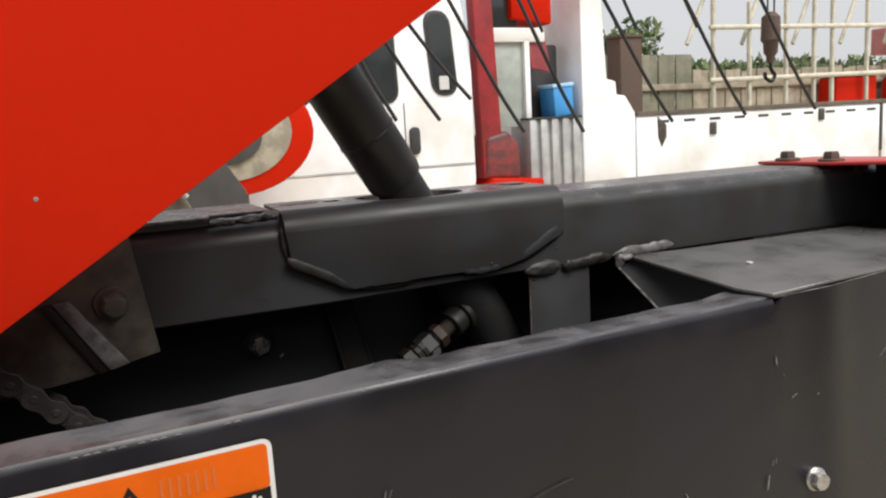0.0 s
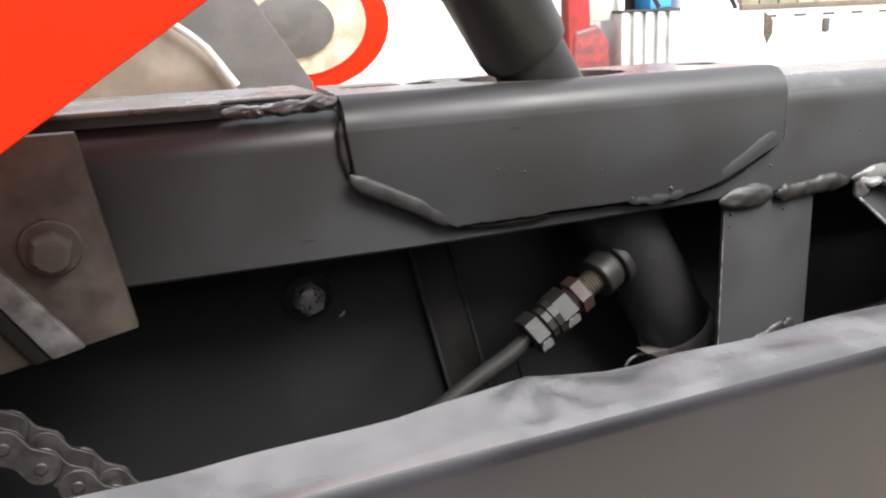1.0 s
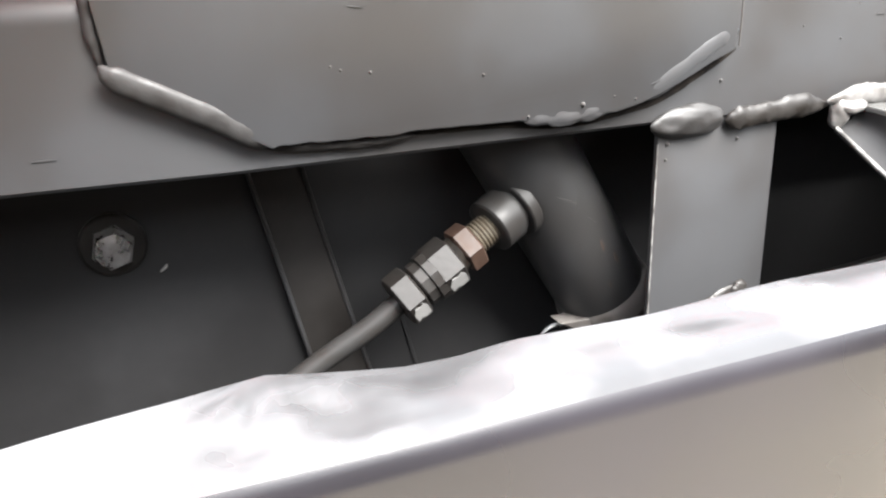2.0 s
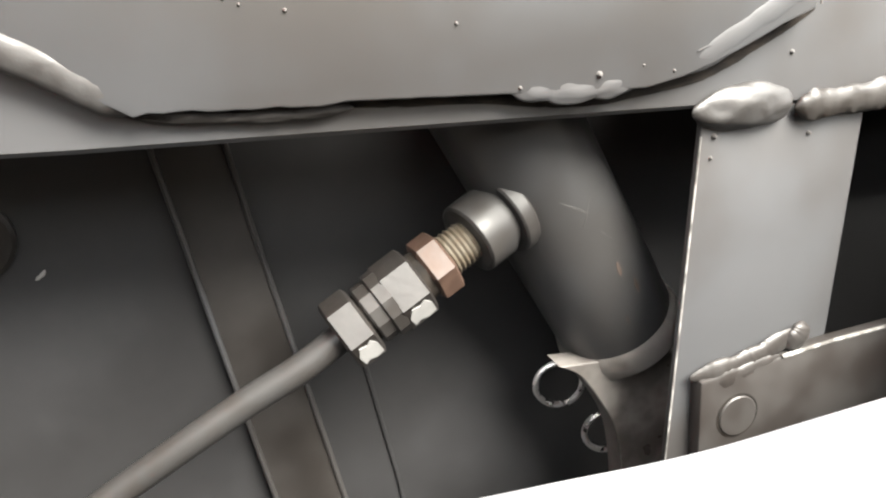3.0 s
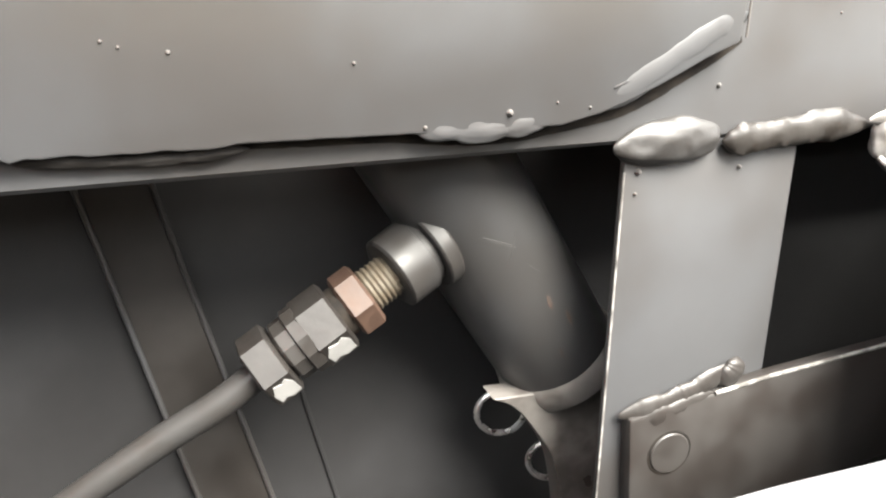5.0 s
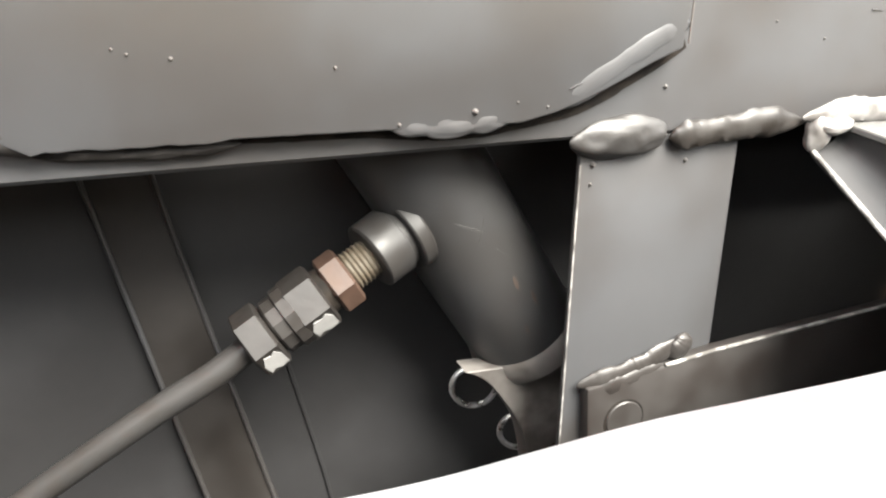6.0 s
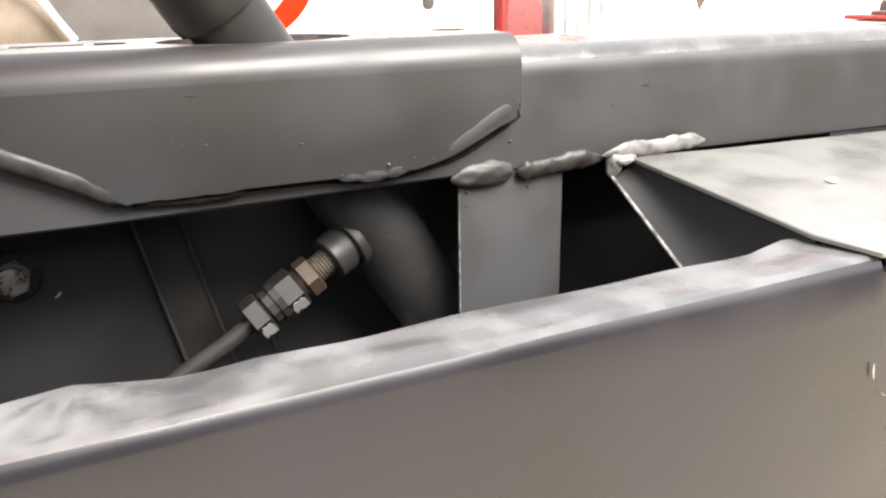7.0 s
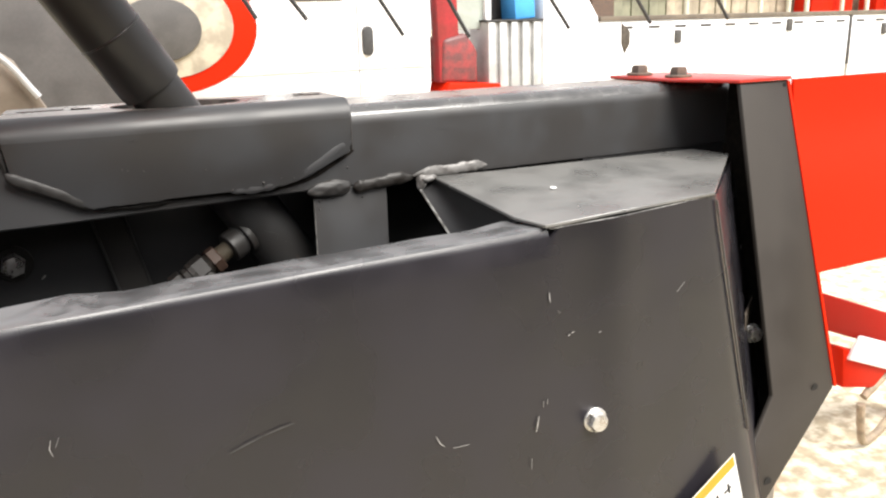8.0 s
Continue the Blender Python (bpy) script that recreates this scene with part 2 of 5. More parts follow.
def sweep(points, radius, seg=14, bm=None, flat=1.0, rough=0.0, ripple=0.0, closed=False, up=None):
    """A round (or flattened) section swept along points; radius may be a function of the share of the way."""
    P = [Vector(p) for p in points]
    b = bmesh.new()
    loops = []
    n = len(P)
    side = None
    for i, p in enumerate(P):
        d = (P[(i + 1) % n] - P[i - 1]) if closed else (P[min(i + 1, n - 1)] - P[max(i - 1, 0)])
        d.normalize()
        if side is None:
            side = Vector(up).cross(d).normalized() if up else frame_of(d)[1]
        side = (side - d * side.dot(d)).normalized()
        v = d.cross(side)
        s = i / (n - 1)
        r = radius(s) if callable(radius) else radius
        r *= 1 + ripple * math.sin(i * 1.9)
        ring = []
        for k in range(seg):
            a = 2 * math.pi * k / seg
            o = side * math.cos(a) + v * math.sin(a) * flat
            q = p + o * r
            if rough:
                q += o * r * rough * (noise.noise(q * 110) + 0.55 * noise.noise(q * 330))
            ring.append(b.verts.new(q))
        loops.append(ring)
    pairs = list(zip(loops, loops[1:])) + ([(loops[-1], loops[0])] if closed else [])
    for a, c in pairs:
        for k in range(seg):
            b.faces.new((a[k], a[(k + 1) % seg], c[(k + 1) % seg], c[k]))
    if not closed:
        b.faces.new(loops[0])
        b.faces.new(loops[-1])
    return join(bm, b)


def bead(points, r, flat=0.7, rough=0.5, ripple=0.05, per=10, seed=0, bm=None, up=None):
    """A weld bead: tapered at its ends, lumpy and rippled."""
    P = smooth_path(points, per)

    def rad(s):
        return r * (0.12 + 0.88 * min(1.0, 1.5 * math.sin(math.pi * min(max(s, 0), 1))) ** 0.75) * (1 + 0.16 * noise.noise(Vector((s * 5 + seed * 3.1, seed, 0))))

    return sweep(P, rad, 12, bm, flat, rough, ripple, up=up)


def blob(c, radii, turn, seed):
    """A low uneven lump of weld metal."""
    b = bmesh.new()
    bmesh.ops.create_icosphere(b, subdivisions=4, radius=1.0)
    m = Matrix.Translation(c) @ Matrix.Rotation(-turn, 4, "Y")
    for v in b.verts:
        n_ = noise.noise(v.co * 1.7 + Vector((seed, 0, 0))) * 0.14 + noise.noise(v.co * 4.5 + Vector((0, seed, 0))) * 0.028
        q = v.co * (1 + n_)
        v.co = m @ Vector((q.x * radii[0], q.y * radii[1], q.z * radii[2]))
    return b


def holed_plate(outline, holes, z0, z1):
    """A flat plate between two heights with holes through it."""
    b = bmesh.new()
    es, loops = [], []
    for pts in (outline, *holes):
        vs = [b.verts.new((x, y, z1)) for x, y in pts]
        loops.append(vs)
        es += [b.edges.new((vs[i], vs[(i + 1) % len(vs)])) for i in range(len(vs))]
    bmesh.ops.triangle_fill(b, edges=es, use_beauty=True)
    top = list(b.faces)
    r = bmesh.ops.extrude_face_region(b, geom=top)
    bmesh.ops.translate(b, vec=(0, 0, z0 - z1), verts=[v for v in r["geom"] if isinstance(v, bmesh.types.BMVert)])
    return b


def ellipse(cx, cy, rx, ry, n=28, turn=0.0):
    c, s = math.cos(turn), math.sin(turn)
    return [(cx + c * rx * math.cos(a) - s * ry * math.sin(a), cy + s * rx * math.cos(a) + c * ry * math.sin(a)) for a in (2 * math.pi * k / n for k in range(n))]


def bend(profile, x0, x1, bm=None, steps=1):
    """An open profile of (y, z) points drawn out along x as a sheet without thickness."""
    b = bmesh.new()
    cols = []
    for i in range(steps + 1):
        x = x0 + (x1 - x0) * i / steps
        cols.append([b.verts.new((x, y, z)) for y, z in profile])
    for a, c in zip(cols, cols[1:]):
        for k in range(len(profile) - 1):
            b.faces.new((a[k], a[k + 1], c[k + 1], c[k]))
    return join(bm, b)


def closed_bend(profile, x0, x1, bm=None):
    """A closed profile of (y, z) points drawn out along x as a solid."""
    return prism([(x0, y, z) for y, z in profile], (x1 - x0, 0, 0), bm=bm)


def arc(cy, cz, r, a0, a1, n=6):
    return [(cy + r * math.cos(radians(a0 + (a1 - a0) * k / n)), cz + r * math.sin(radians(a0 + (a1 - a0) * k / n))) for k in range(n + 1)]


def hex_bolt(place, d, across, head, parent, mat, washer=0.0, name="bolt", spin=0.0, shank=0.0, label=""):
    """Hexagon head with a chamfer, a flange and a dished face, pointing along d."""
    d = Vector(d).normalized()
    p = Vector(place)
    r = across / math.sqrt(3)
    b = lathe(p, p + d * head, [(0, r), (0.72, r), (1, r * 0.84)], 6, spin=spin)
    b = lathe(p + d * head * 0.9, p + d * (head + 0.0004), [(0, r * 0.78), (0.9, r * 0.78), (1, r * 0.7)], 20, b)
    if washer:
        b = lathe(p - d * 0.0005, p + d * 0.0026, [(0, washer), (0.7, washer), (1, washer * 0.9)], 28, b)
    if shank:
        b = rod(p - d * shank, p, r * 0.5, 14, bm=b)
    return part(name, b, mat, parent, label)


def scratch(points, width, parent, name="scratch", mat=None):
    """A thin scrape of bare primer lying a hair proud of the paint, seen from -y."""
    b = bmesh.new()
    P = [Vector(p) for p in points]
    rows = []
    for i, p in enumerate(P):
        d = P[min(i + 1, len(P) - 1)] - P[max(i - 1, 0)]
        o = Vector((-d.z, 0, d.x)).normalized() * width * (0.35 if i in (0, len(P) - 1) else 1) * 0.5
        rows.append((b.verts.new(p + o), b.verts.new(p - o)))
    for a, c in zip(rows, rows[1:]):
        b.faces.new((a[0], a[1], c[1], c[0]))
    r = bmesh.ops.extrude_face_region(b, geom=list(b.faces))
    bmesh.ops.translate(b, vec=(0, -0.0004, 0), verts=[v for v in r["geom"] if isinstance(v, bmesh.types.BMVert)])
    return part(name, b, mat or SCRATCH, parent)


# ---- ground ----
b = bmesh.new()
bmesh.ops.create_grid(b, x_segments=90, y_segments=90, size=1.0)
for v in b.verts:
    v.co = Vector((v.co.x * abs(v.co.x) * 120, v.co.y * abs(v.co.y) * 120, 0))
    if v.co.length < 30:
        v.co.z = 0.012 * noise.noise(v.co * 1.3)
setting("ground", b, EARTH, "bright sandy yard ground with dry grass patches", "ground")

# unseen plain brown wall added on the near side to block low sky light
b = box(-14.0, 16.0, -4.9, -4.65, 0.0, 2.4, 0.01)
setting("light_block_wall", b, BRICK, "added unseen brown wall that blocks low sky light", "wall")

# ---- main beam with its doubler plate ----
BEAM_Y0, BEAM_Y1, BEAM_Z0, BEAM_Z1 = 0.008, 0.112, 0.800, 0.8735
PL_T = 0.8815
HOLE_1 = ellipse(-0.100, 0.056, 0.055, 0.036)
HOLE_2 = ellipse(0.021, 0.066, 0.014, 0.013, 18)
SLOT_1 = [(-0.226, 0.062), (-0.190, 0.062), (-0.190, 0.072), (-0.226, 0.072)]
SLOT_2 = [(-0.185, 0.056), (-0.169, 0.056), (-0.169, 0.074), (-0.185, 0.074)]
beam = thing("frame_beam", (0, 0.06, 0.80), "dark grey painted steel box beam of the machine frame", "frame beam")
# dust colour; on the right stretch its paleness also paints reflected sky
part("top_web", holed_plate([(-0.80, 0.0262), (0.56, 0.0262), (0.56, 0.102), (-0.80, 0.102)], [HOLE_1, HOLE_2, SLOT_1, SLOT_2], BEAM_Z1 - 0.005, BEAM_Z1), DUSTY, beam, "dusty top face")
front = [(0.026, BEAM_Z1)] + arc(0.026, BEAM_Z1 - 0.018, 0.018, 90, 180, 10) + [(0.008, 0.8015), (0.0095, 0.800), (0.0125, 0.800), (0.013, BEAM_Z1 - 0.018)] + [(0.026, BEAM_Z1 - 0.005)]
b = bmesh.new()
cols = []
for x in (-0.80, -0.50, -0.30, -0.24, -0.20, -0.15, -0.10, -0.05, 0.0, 0.05, 0.30, 0.545):
    # the lower edge sags a little towards the left end
    sag = 0.0035 * min(1.0, max(0.0, -x / 0.20))
    cols.append([b.verts.new((x, y, z - (sag if z < 0.81 else 0.0))) for y, z in front])
for a, c in zip(cols, cols[1:]):
    for k in range(len(front)):
        b.faces.new((a[k], a[(k + 1) % len(front)], c[(k + 1) % len(front)], c[k]))
b.faces.new(cols[0])
b.faces.new(cols[-1])
rear = [(0.102, BEAM_Z1)] + arc(0.102, BEAM_Z1 - 0.010, 0.010, 90, 0, 6) + [(0.112, 0.800), (0.107, 0.800), (0.107, BEAM_Z1 - 0.010), (0.102, BEAM_Z1 - 0.005)]
b = closed_bend(rear, -0.80, 0.56, b)
part("channel", b, GREY, beam)
# thin overlay whose paler colour paints the sky's sheen on the bend
b = closed_bend(arc(0.026, BEAM_Z1 - 0.018, 0.01818, 88, 150, 8) + arc(0.026, BEAM_Z1 - 0.018, 0.0170, 150, 88, 8), 0.0425, 0.5445)
part("sky_sheen_bend", b, material("sky_sheen_enamel", (0.055, 0.053, 0.052), 0.22, spec=0.7, vary=0.1, scale=40, grain=200, bump=0.02, tint=(0.036, 0.035, 0.0345)), beam, "top bend made paler and glossier for the sky's sheen", 50)

# doubler: wraps over the front and top
def torn(x):
    """Height of the doubler's lower edge: torn on the left, cut straight in the middle."""
    rag = 0.0012 * noise.noise(Vector((x * 190, 2, 0))) + 0.0008 * noise.noise(Vector((x * 420, 7, 0)))
    return 0.8078 + rag if x < -0.128 else 0.8090 + 0.25 * rag


dbl = [(-0.2400, 0.8640), (-0.2364, 0.8370)] + [(-0.182 + 0.0038 * k, torn(-0.182 + 0.0038 * k)) for k in range(39)]
dbl += [(-0.026, 0.8092), (-0.012, 0.8125), (-0.003, 0.8158), (0.007, 0.8198), (0.016, 0.8240), (0.025, 0.8285), (0.0375, 0.8335), (0.0400, 0.8640)]
b = prism([(x, 0.0, z) for x, z in dbl], (0, 0.0075, 0))
rim_edges = [e for e in b.edges if e.calc_face_angle(0) > radians(60) and min(v.co.z for v in e.verts) < 0.8635]
bmesh.ops.bevel(b, geom=rim_edges, offset=0.0009, segments=2, affect="EDGES", profile=0.5, clamp_overlap=True)
turn = arc(0.0175, 0.8640, 0.0175, 180, 90, 10) + [(0.0175, BEAM_Z1 + 0.0005)] + arc(0.0175, 0.8640, 0.0100, 90, 180, 5)
b = closed_bend(turn, -0.2400, 0.0400, b)
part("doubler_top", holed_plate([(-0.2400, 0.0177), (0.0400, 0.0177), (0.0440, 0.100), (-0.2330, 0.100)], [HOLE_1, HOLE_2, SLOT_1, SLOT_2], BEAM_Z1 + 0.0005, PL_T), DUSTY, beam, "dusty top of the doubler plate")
part("doubler_plate", b, GREY, beam, "grey doubler plate wrapped round the beam", 30)

# highlight painted as a thin strip on the doubler's right edge
part("edge_highlight", sweep([(0.0399, 0.0006, 0.8350), (0.0400, 0.0005, 0.8540), (0.0401, 0.0006, 0.8640), (0.0401, 0.0036, 0.8740), (0.0401, 0.0106, 0.8795)], 0.0004, 8), HIGHLIGHT_GREY, beam, "painted highlight along the plate edge")

# weld beads of the doubler
OUT = (0, -1, 0)
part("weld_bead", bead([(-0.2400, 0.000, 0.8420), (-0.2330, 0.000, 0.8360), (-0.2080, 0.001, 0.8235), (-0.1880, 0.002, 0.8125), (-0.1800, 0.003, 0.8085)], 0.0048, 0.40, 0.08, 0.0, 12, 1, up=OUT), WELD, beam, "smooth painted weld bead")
part("weld_bead", bead([(-0.024, 0.0022, 0.8138), (-0.008, 0.0016, 0.8182), (0.007, 0.0012, 0.8262), (0.021, 0.0012, 0.8342), (0.0315, 0.0012, 0.8396), (0.0410, 0.0018, 0.8420)], 0.0052, 0.32, 0.10, 0.0, 12, 2, up=OUT), GREY, beam, "flat painted weld along the plate edge")
for c, rr, tn, sd in (((-0.0645, 0.0013, 0.8100), (0.0105, 0.0014, 0.0038), -0.05, 3), ((-0.0520, 0.0013, 0.8096), (0.0120, 0.0015, 0.0044), 0.04, 5), ((-0.0400, 0.0013, 0.8104), (0.0105, 0.0014, 0.0040), 0.05, 8)):
    part("weld_bead", blob(c, rr, tn, sd), GREY, beam, "low lumpy weld bead")
# dark strip painting the shadow below the doubler's lower edge
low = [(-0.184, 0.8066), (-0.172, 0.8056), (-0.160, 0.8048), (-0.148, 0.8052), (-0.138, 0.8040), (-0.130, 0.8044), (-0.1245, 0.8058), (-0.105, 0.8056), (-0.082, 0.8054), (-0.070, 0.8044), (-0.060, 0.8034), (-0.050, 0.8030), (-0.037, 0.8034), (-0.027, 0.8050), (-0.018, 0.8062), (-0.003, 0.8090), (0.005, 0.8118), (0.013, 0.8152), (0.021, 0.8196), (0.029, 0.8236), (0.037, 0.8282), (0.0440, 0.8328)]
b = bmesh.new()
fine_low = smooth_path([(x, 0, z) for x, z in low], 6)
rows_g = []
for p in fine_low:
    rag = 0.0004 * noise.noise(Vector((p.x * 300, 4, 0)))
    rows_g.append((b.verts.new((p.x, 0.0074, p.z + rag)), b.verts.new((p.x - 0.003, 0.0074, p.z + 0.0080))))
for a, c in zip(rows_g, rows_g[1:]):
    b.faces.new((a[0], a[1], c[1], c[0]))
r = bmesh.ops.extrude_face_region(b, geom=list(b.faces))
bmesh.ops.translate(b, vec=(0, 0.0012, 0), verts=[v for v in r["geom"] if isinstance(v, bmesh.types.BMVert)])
# flat lumps whose dark colour paints the shaded recess below the plate
for c, rr, tn, sd in (((-0.1690, 0.0052, 0.8062), (0.0165, 0.0022, 0.0022), -0.06, 31), ((-0.1480, 0.0054, 0.8052), (0.0150, 0.0022, 0.0020), 0.02, 34), ((-0.1330, 0.0054, 0.8058), (0.0110, 0.0022, 0.0022), 0.10, 37)):
    part("weld_bead", blob(c, rr, tn, sd), RECESS_WELD, beam, "ragged weld painted dark for the recess under the plate")
part("shade_seam", b, GAP_SHADE, beam, "dark strip painting the shade under the plate edge")
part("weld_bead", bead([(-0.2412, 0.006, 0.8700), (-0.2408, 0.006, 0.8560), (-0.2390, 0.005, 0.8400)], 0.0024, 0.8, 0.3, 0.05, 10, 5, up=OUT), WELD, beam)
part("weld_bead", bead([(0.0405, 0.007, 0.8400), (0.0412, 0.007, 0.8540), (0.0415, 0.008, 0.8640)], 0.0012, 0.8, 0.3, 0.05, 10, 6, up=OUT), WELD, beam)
# spatter takes the lighter grey to paint its small highlights
for x, z, r in ((-0.141, 0.834, 0.0010), (-0.092, 0.830, 0.0009), (-0.157, 0.837, 0.0008), (-0.153, 0.8355, 0.0008), (-0.044, 0.8140, 0.0016), (-0.028, 0.8165, 0.0007), (-0.071, 0.8108, 0.0010), (-0.0165, 0.8145, 0.0008)):
    part("weld_spatter", lathe((x, 0.0006, z), (x, -r * 0.9, z), [(0, r * 0.8), (0.5, r * 0.7), (1, r * 0.25)], 10), HIGHLIGHT_GREY, beam)
for x, z, r in ((0.0370, 0.8185, 0.0013), (0.085, 0.842, 0.0007), (0.110, 0.835, 0.0008), (0.12, 0.852, 0.0006)):
    part("weld_spatter", lathe((x, 0.0086, z), (x, 0.008 - r * 0.9, z), [(0, r * 0.8), (0.5, r * 0.7), (1, r * 0.25)], 10), HIGHLIGHT_GREY, beam)

for x, z, L, lean, y in ((-0.006, 0.8215, 0.005, 0.4, -0.0002), (-0.146, 0.859, 0.006, -0.1, -0.0002), (-0.263, 0.809, 0.008, 0.0, 0.0078), (0.135, 0.846, 0.006, 0.0, 0.0078)):
    scratch([(x - L / 2, y, z - lean * L / 2), (x, y, z + 0.0001), (x + L / 2, y, z + lean * L / 2)], 0.0005, beam, "scuff", FAINT)

# thin cover strip on the left stretch of the beam, with its torn tab
cover = thing("cover_strip", (-0.5, 0.06, 0.874), "thin grey cover sheet lying on the beam with a torn edge", "cover sheet")
b = prism([(-0.80, 0.014, 0.8795), (-0.300, 0.013, 0.8795), (-0.296, 0.030, 0.8795), (-0.243, 0.032, 0.8795), (-0.243, 0.118, 0.8795), (-0.80, 0.118, 0.8795)], (0, 0, 0.0025), 0.0008, 1)
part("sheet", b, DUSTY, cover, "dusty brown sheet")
# black slab added to paint the shadow gap under the raised sheet
b = prism([(-0.80, 0.022, 0.8738), (-0.300, 0.022, 0.8738), (-0.250, 0.036, 0.8738), (-0.250, 0.110, 0.8738), (-0.80, 0.110, 0.8738)], (0, 0, 0.0057), 0, 1)
part("gap_shadow", b, RUBBER, cover, "dark slab painting the shadow gap below the sheet")
b = None
for c, rr, tn, sd in (((-0.286, 0.0135, 0.8768), (0.0130, 0.0060, 0.0030), -0.05, 2), ((-0.268, 0.0125, 0.8775), (0.0150, 0.0066, 0.0034), 0.05, 6), ((-0.251, 0.0130, 0.8785), (0.0110, 0.0062, 0.0040), 0.12, 9)):
    b = join(b, blob(c, rr, tn, sd))
for v in b.verts:
    v.co += Vector((0, 0.0012, 0.0014)) * noise.noise(v.co * 170)
part("torn_tab", b, material("crumpled_bare_tab", (0.105, 0.100, 0.096), 0.30, 0.2, vary=0.3, scale=70, grain=260, bump=0.1, tint=(0.040, 0.036, 0.033)), cover, "crumpled grey metal tab", 22)

# ---- upright strap, link bar and their welds ----
strap = thing("support_strap", (0.04, 0.014, 0.63), "flat grey steel strap welded under the beam", "bracket")
part("plate", box(0.0030, 0.0752, 0.0085, 0.0118, 0.600, 0.8000, 0.0009), GREY, strap)
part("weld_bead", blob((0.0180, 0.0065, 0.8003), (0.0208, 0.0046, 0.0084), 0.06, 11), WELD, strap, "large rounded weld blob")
# bright strip painting the lit left edge of the strap
part("edge_highlight", sweep([(0.0032, 0.0087, 0.602), (0.0032, 0.0087, 0.70), (0.0032, 0.0087, 0.790)], 0.00045, 8), EDGE, strap, "painted highlight on the strap edge")
part("weld_bead", bead([(0.0400, 0.0060, 0.7990), (0.0480, 0.0050, 0.8000), (0.0630, 0.0050, 0.8018), (0.0870, 0.0050, 0.8030), (0.1040, 0.005, 0.8022)], 0.0056, 0.5, 0.22, 0.0, 14, 12, up=OUT), BROWN_WELD, strap, "brown scorched weld run")
for x, z, r in ((0.0084, 0.7900, 0.0017), (0.0080, 0.7822, 0.0010), (0.0502, 0.7890, 0.0013)):
    part("weld_spatter", lathe((x, 0.0090, z), (x, 0.0083 - r * 0.9, z), [(0, r * 0.8), (0.5, r * 0.7), (1, r * 0.25)], 10), HIGHLIGHT_GREY, strap)

link = thing("link_bar", (0.1, 0.004, 0.66), "scuffed grey flat bar bolted and welded across the strap", "bar")
b = prism([(0.0105, 0.0015, 0.6960), (0.0740, 0.0015, 0.7045), (0.1300, 0.0015, 0.7095), (0.3000, 0.0015, 0.7240), (0.3000, 0.0015, 0.668), (0.1370, 0.0015, 0.6530), (0.0860, 0.0015, 0.6440), (0.0160, 0.0015, 0.6330), (0.0130, 0.0015, 0.665)], (0, 0.0075, 0), 0.0016)
part("flat_bar", b, BAR, link)
# bright strip standing in for the lit top face of the bar
part("edge_highlight", sweep([(0.048, 0.0020, 0.7010), (0.0740, 0.0020, 0.7044), (0.1300, 0.0020, 0.7094), (0.2950, 0.0020, 0.7234)], 0.0009, 8), EDGE, link, "painted highlight along the top edge")
b = bead([(0.0075, 0.0050, 0.6965), (0.0200, 0.0040, 0.6985), (0.0330, 0.0045, 0.7000), (0.0440, 0.0040, 0.7050), (0.0560, 0.0045, 0.7110)], 0.0054, 0.36, 0.22, 0.02, 14, 7, up=OUT)
b = bead([(0.0130, 0.0030, 0.6935), (0.0300, 0.0030, 0.6960), (0.0480, 0.0030, 0.7010)], 0.0042, 0.36, 0.24, 0.02, 14, 11, b, up=OUT)
b = bead([(0.0500, 0.0045, 0.7040), (0.0560, 0.0035, 0.7085), (0.0585, 0.0045, 0.7140)], 0.0050, 0.45, 0.26, 0.02, 12, 15, b, up=OUT)
part("weld_bead", b, BAR, link, "uneven lumpy weld on the bar", 60)
part("pin_head", lathe((0.0295, 0.0018, 0.6785), (0.0295, 0.0006, 0.6785), [(0, 0.0088), (0.6, 0.0088), (1, 0.0083)], 30), BAR, link, "flush round pin end")
part("pin_seam", sweep([(0.0295 + 0.0093 * math.cos(a), 0.0019, 0.6785 + 0.0093 * math.sin(a)) for a in (2 * math.pi * k / 36 for k in range(36))], 0.0007, 8, closed=True), GAP_SHADE, link, "dark seam round the pin")

# ---- inner wall behind the cylinder ----
inner = thing("inner_wall", (-0.2, 0.115, 0.45), "dusty dark grey sheet wall with a raised rib", "machine panel")
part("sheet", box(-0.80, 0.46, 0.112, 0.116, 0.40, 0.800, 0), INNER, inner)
b = prism([(-0.1840, 0.1118, 0.798), (-0.1725, 0.1118, 0.748), (-0.1455, 0.1118, 0.631), (-0.110, 0.1118, 0.480), (-0.070, 0.1118, 0.480), (-0.1135, 0.1118, 0.627), (-0.1440, 0.1118, 0.748), (-0.1560, 0.1118, 0.798)], (0, -0.0062, 0), 0.0015)
part("rib", b, RIB, inner, "brown-stained raised rib")
for xa, xb in ((-0.1725, -0.1455), (-0.1440, -0.1135)):
    part("rib_edge", sweep([(xa - 0.0115, 0.1052, 0.797), (xa, 0.1052, 0.748), (xb, 0.1052, 0.631 if xa < -0.15 else 0.627), (xb + 0.036, 0.1052, 0.480)], 0.0013, 8), GREY, inner)
b = prism([(-0.098, 0.1118, 0.680), (-0.080, 0.1118, 0.605), (-0.060, 0.1118, 0.500), (-0.058, 0.1118, 0.500), (-0.078, 0.1118, 0.605), (-0.096, 0.1118, 0.680)], (0, -0.0015, 0), 0.0004, 1)
part("seam", b, INNER, inner)
hex_bolt((-0.248, 0.1085, 0.745), (0, -1, 0), 0.0185, 0.0110, inner, BRIGHT, 0.0, spin=0.3)
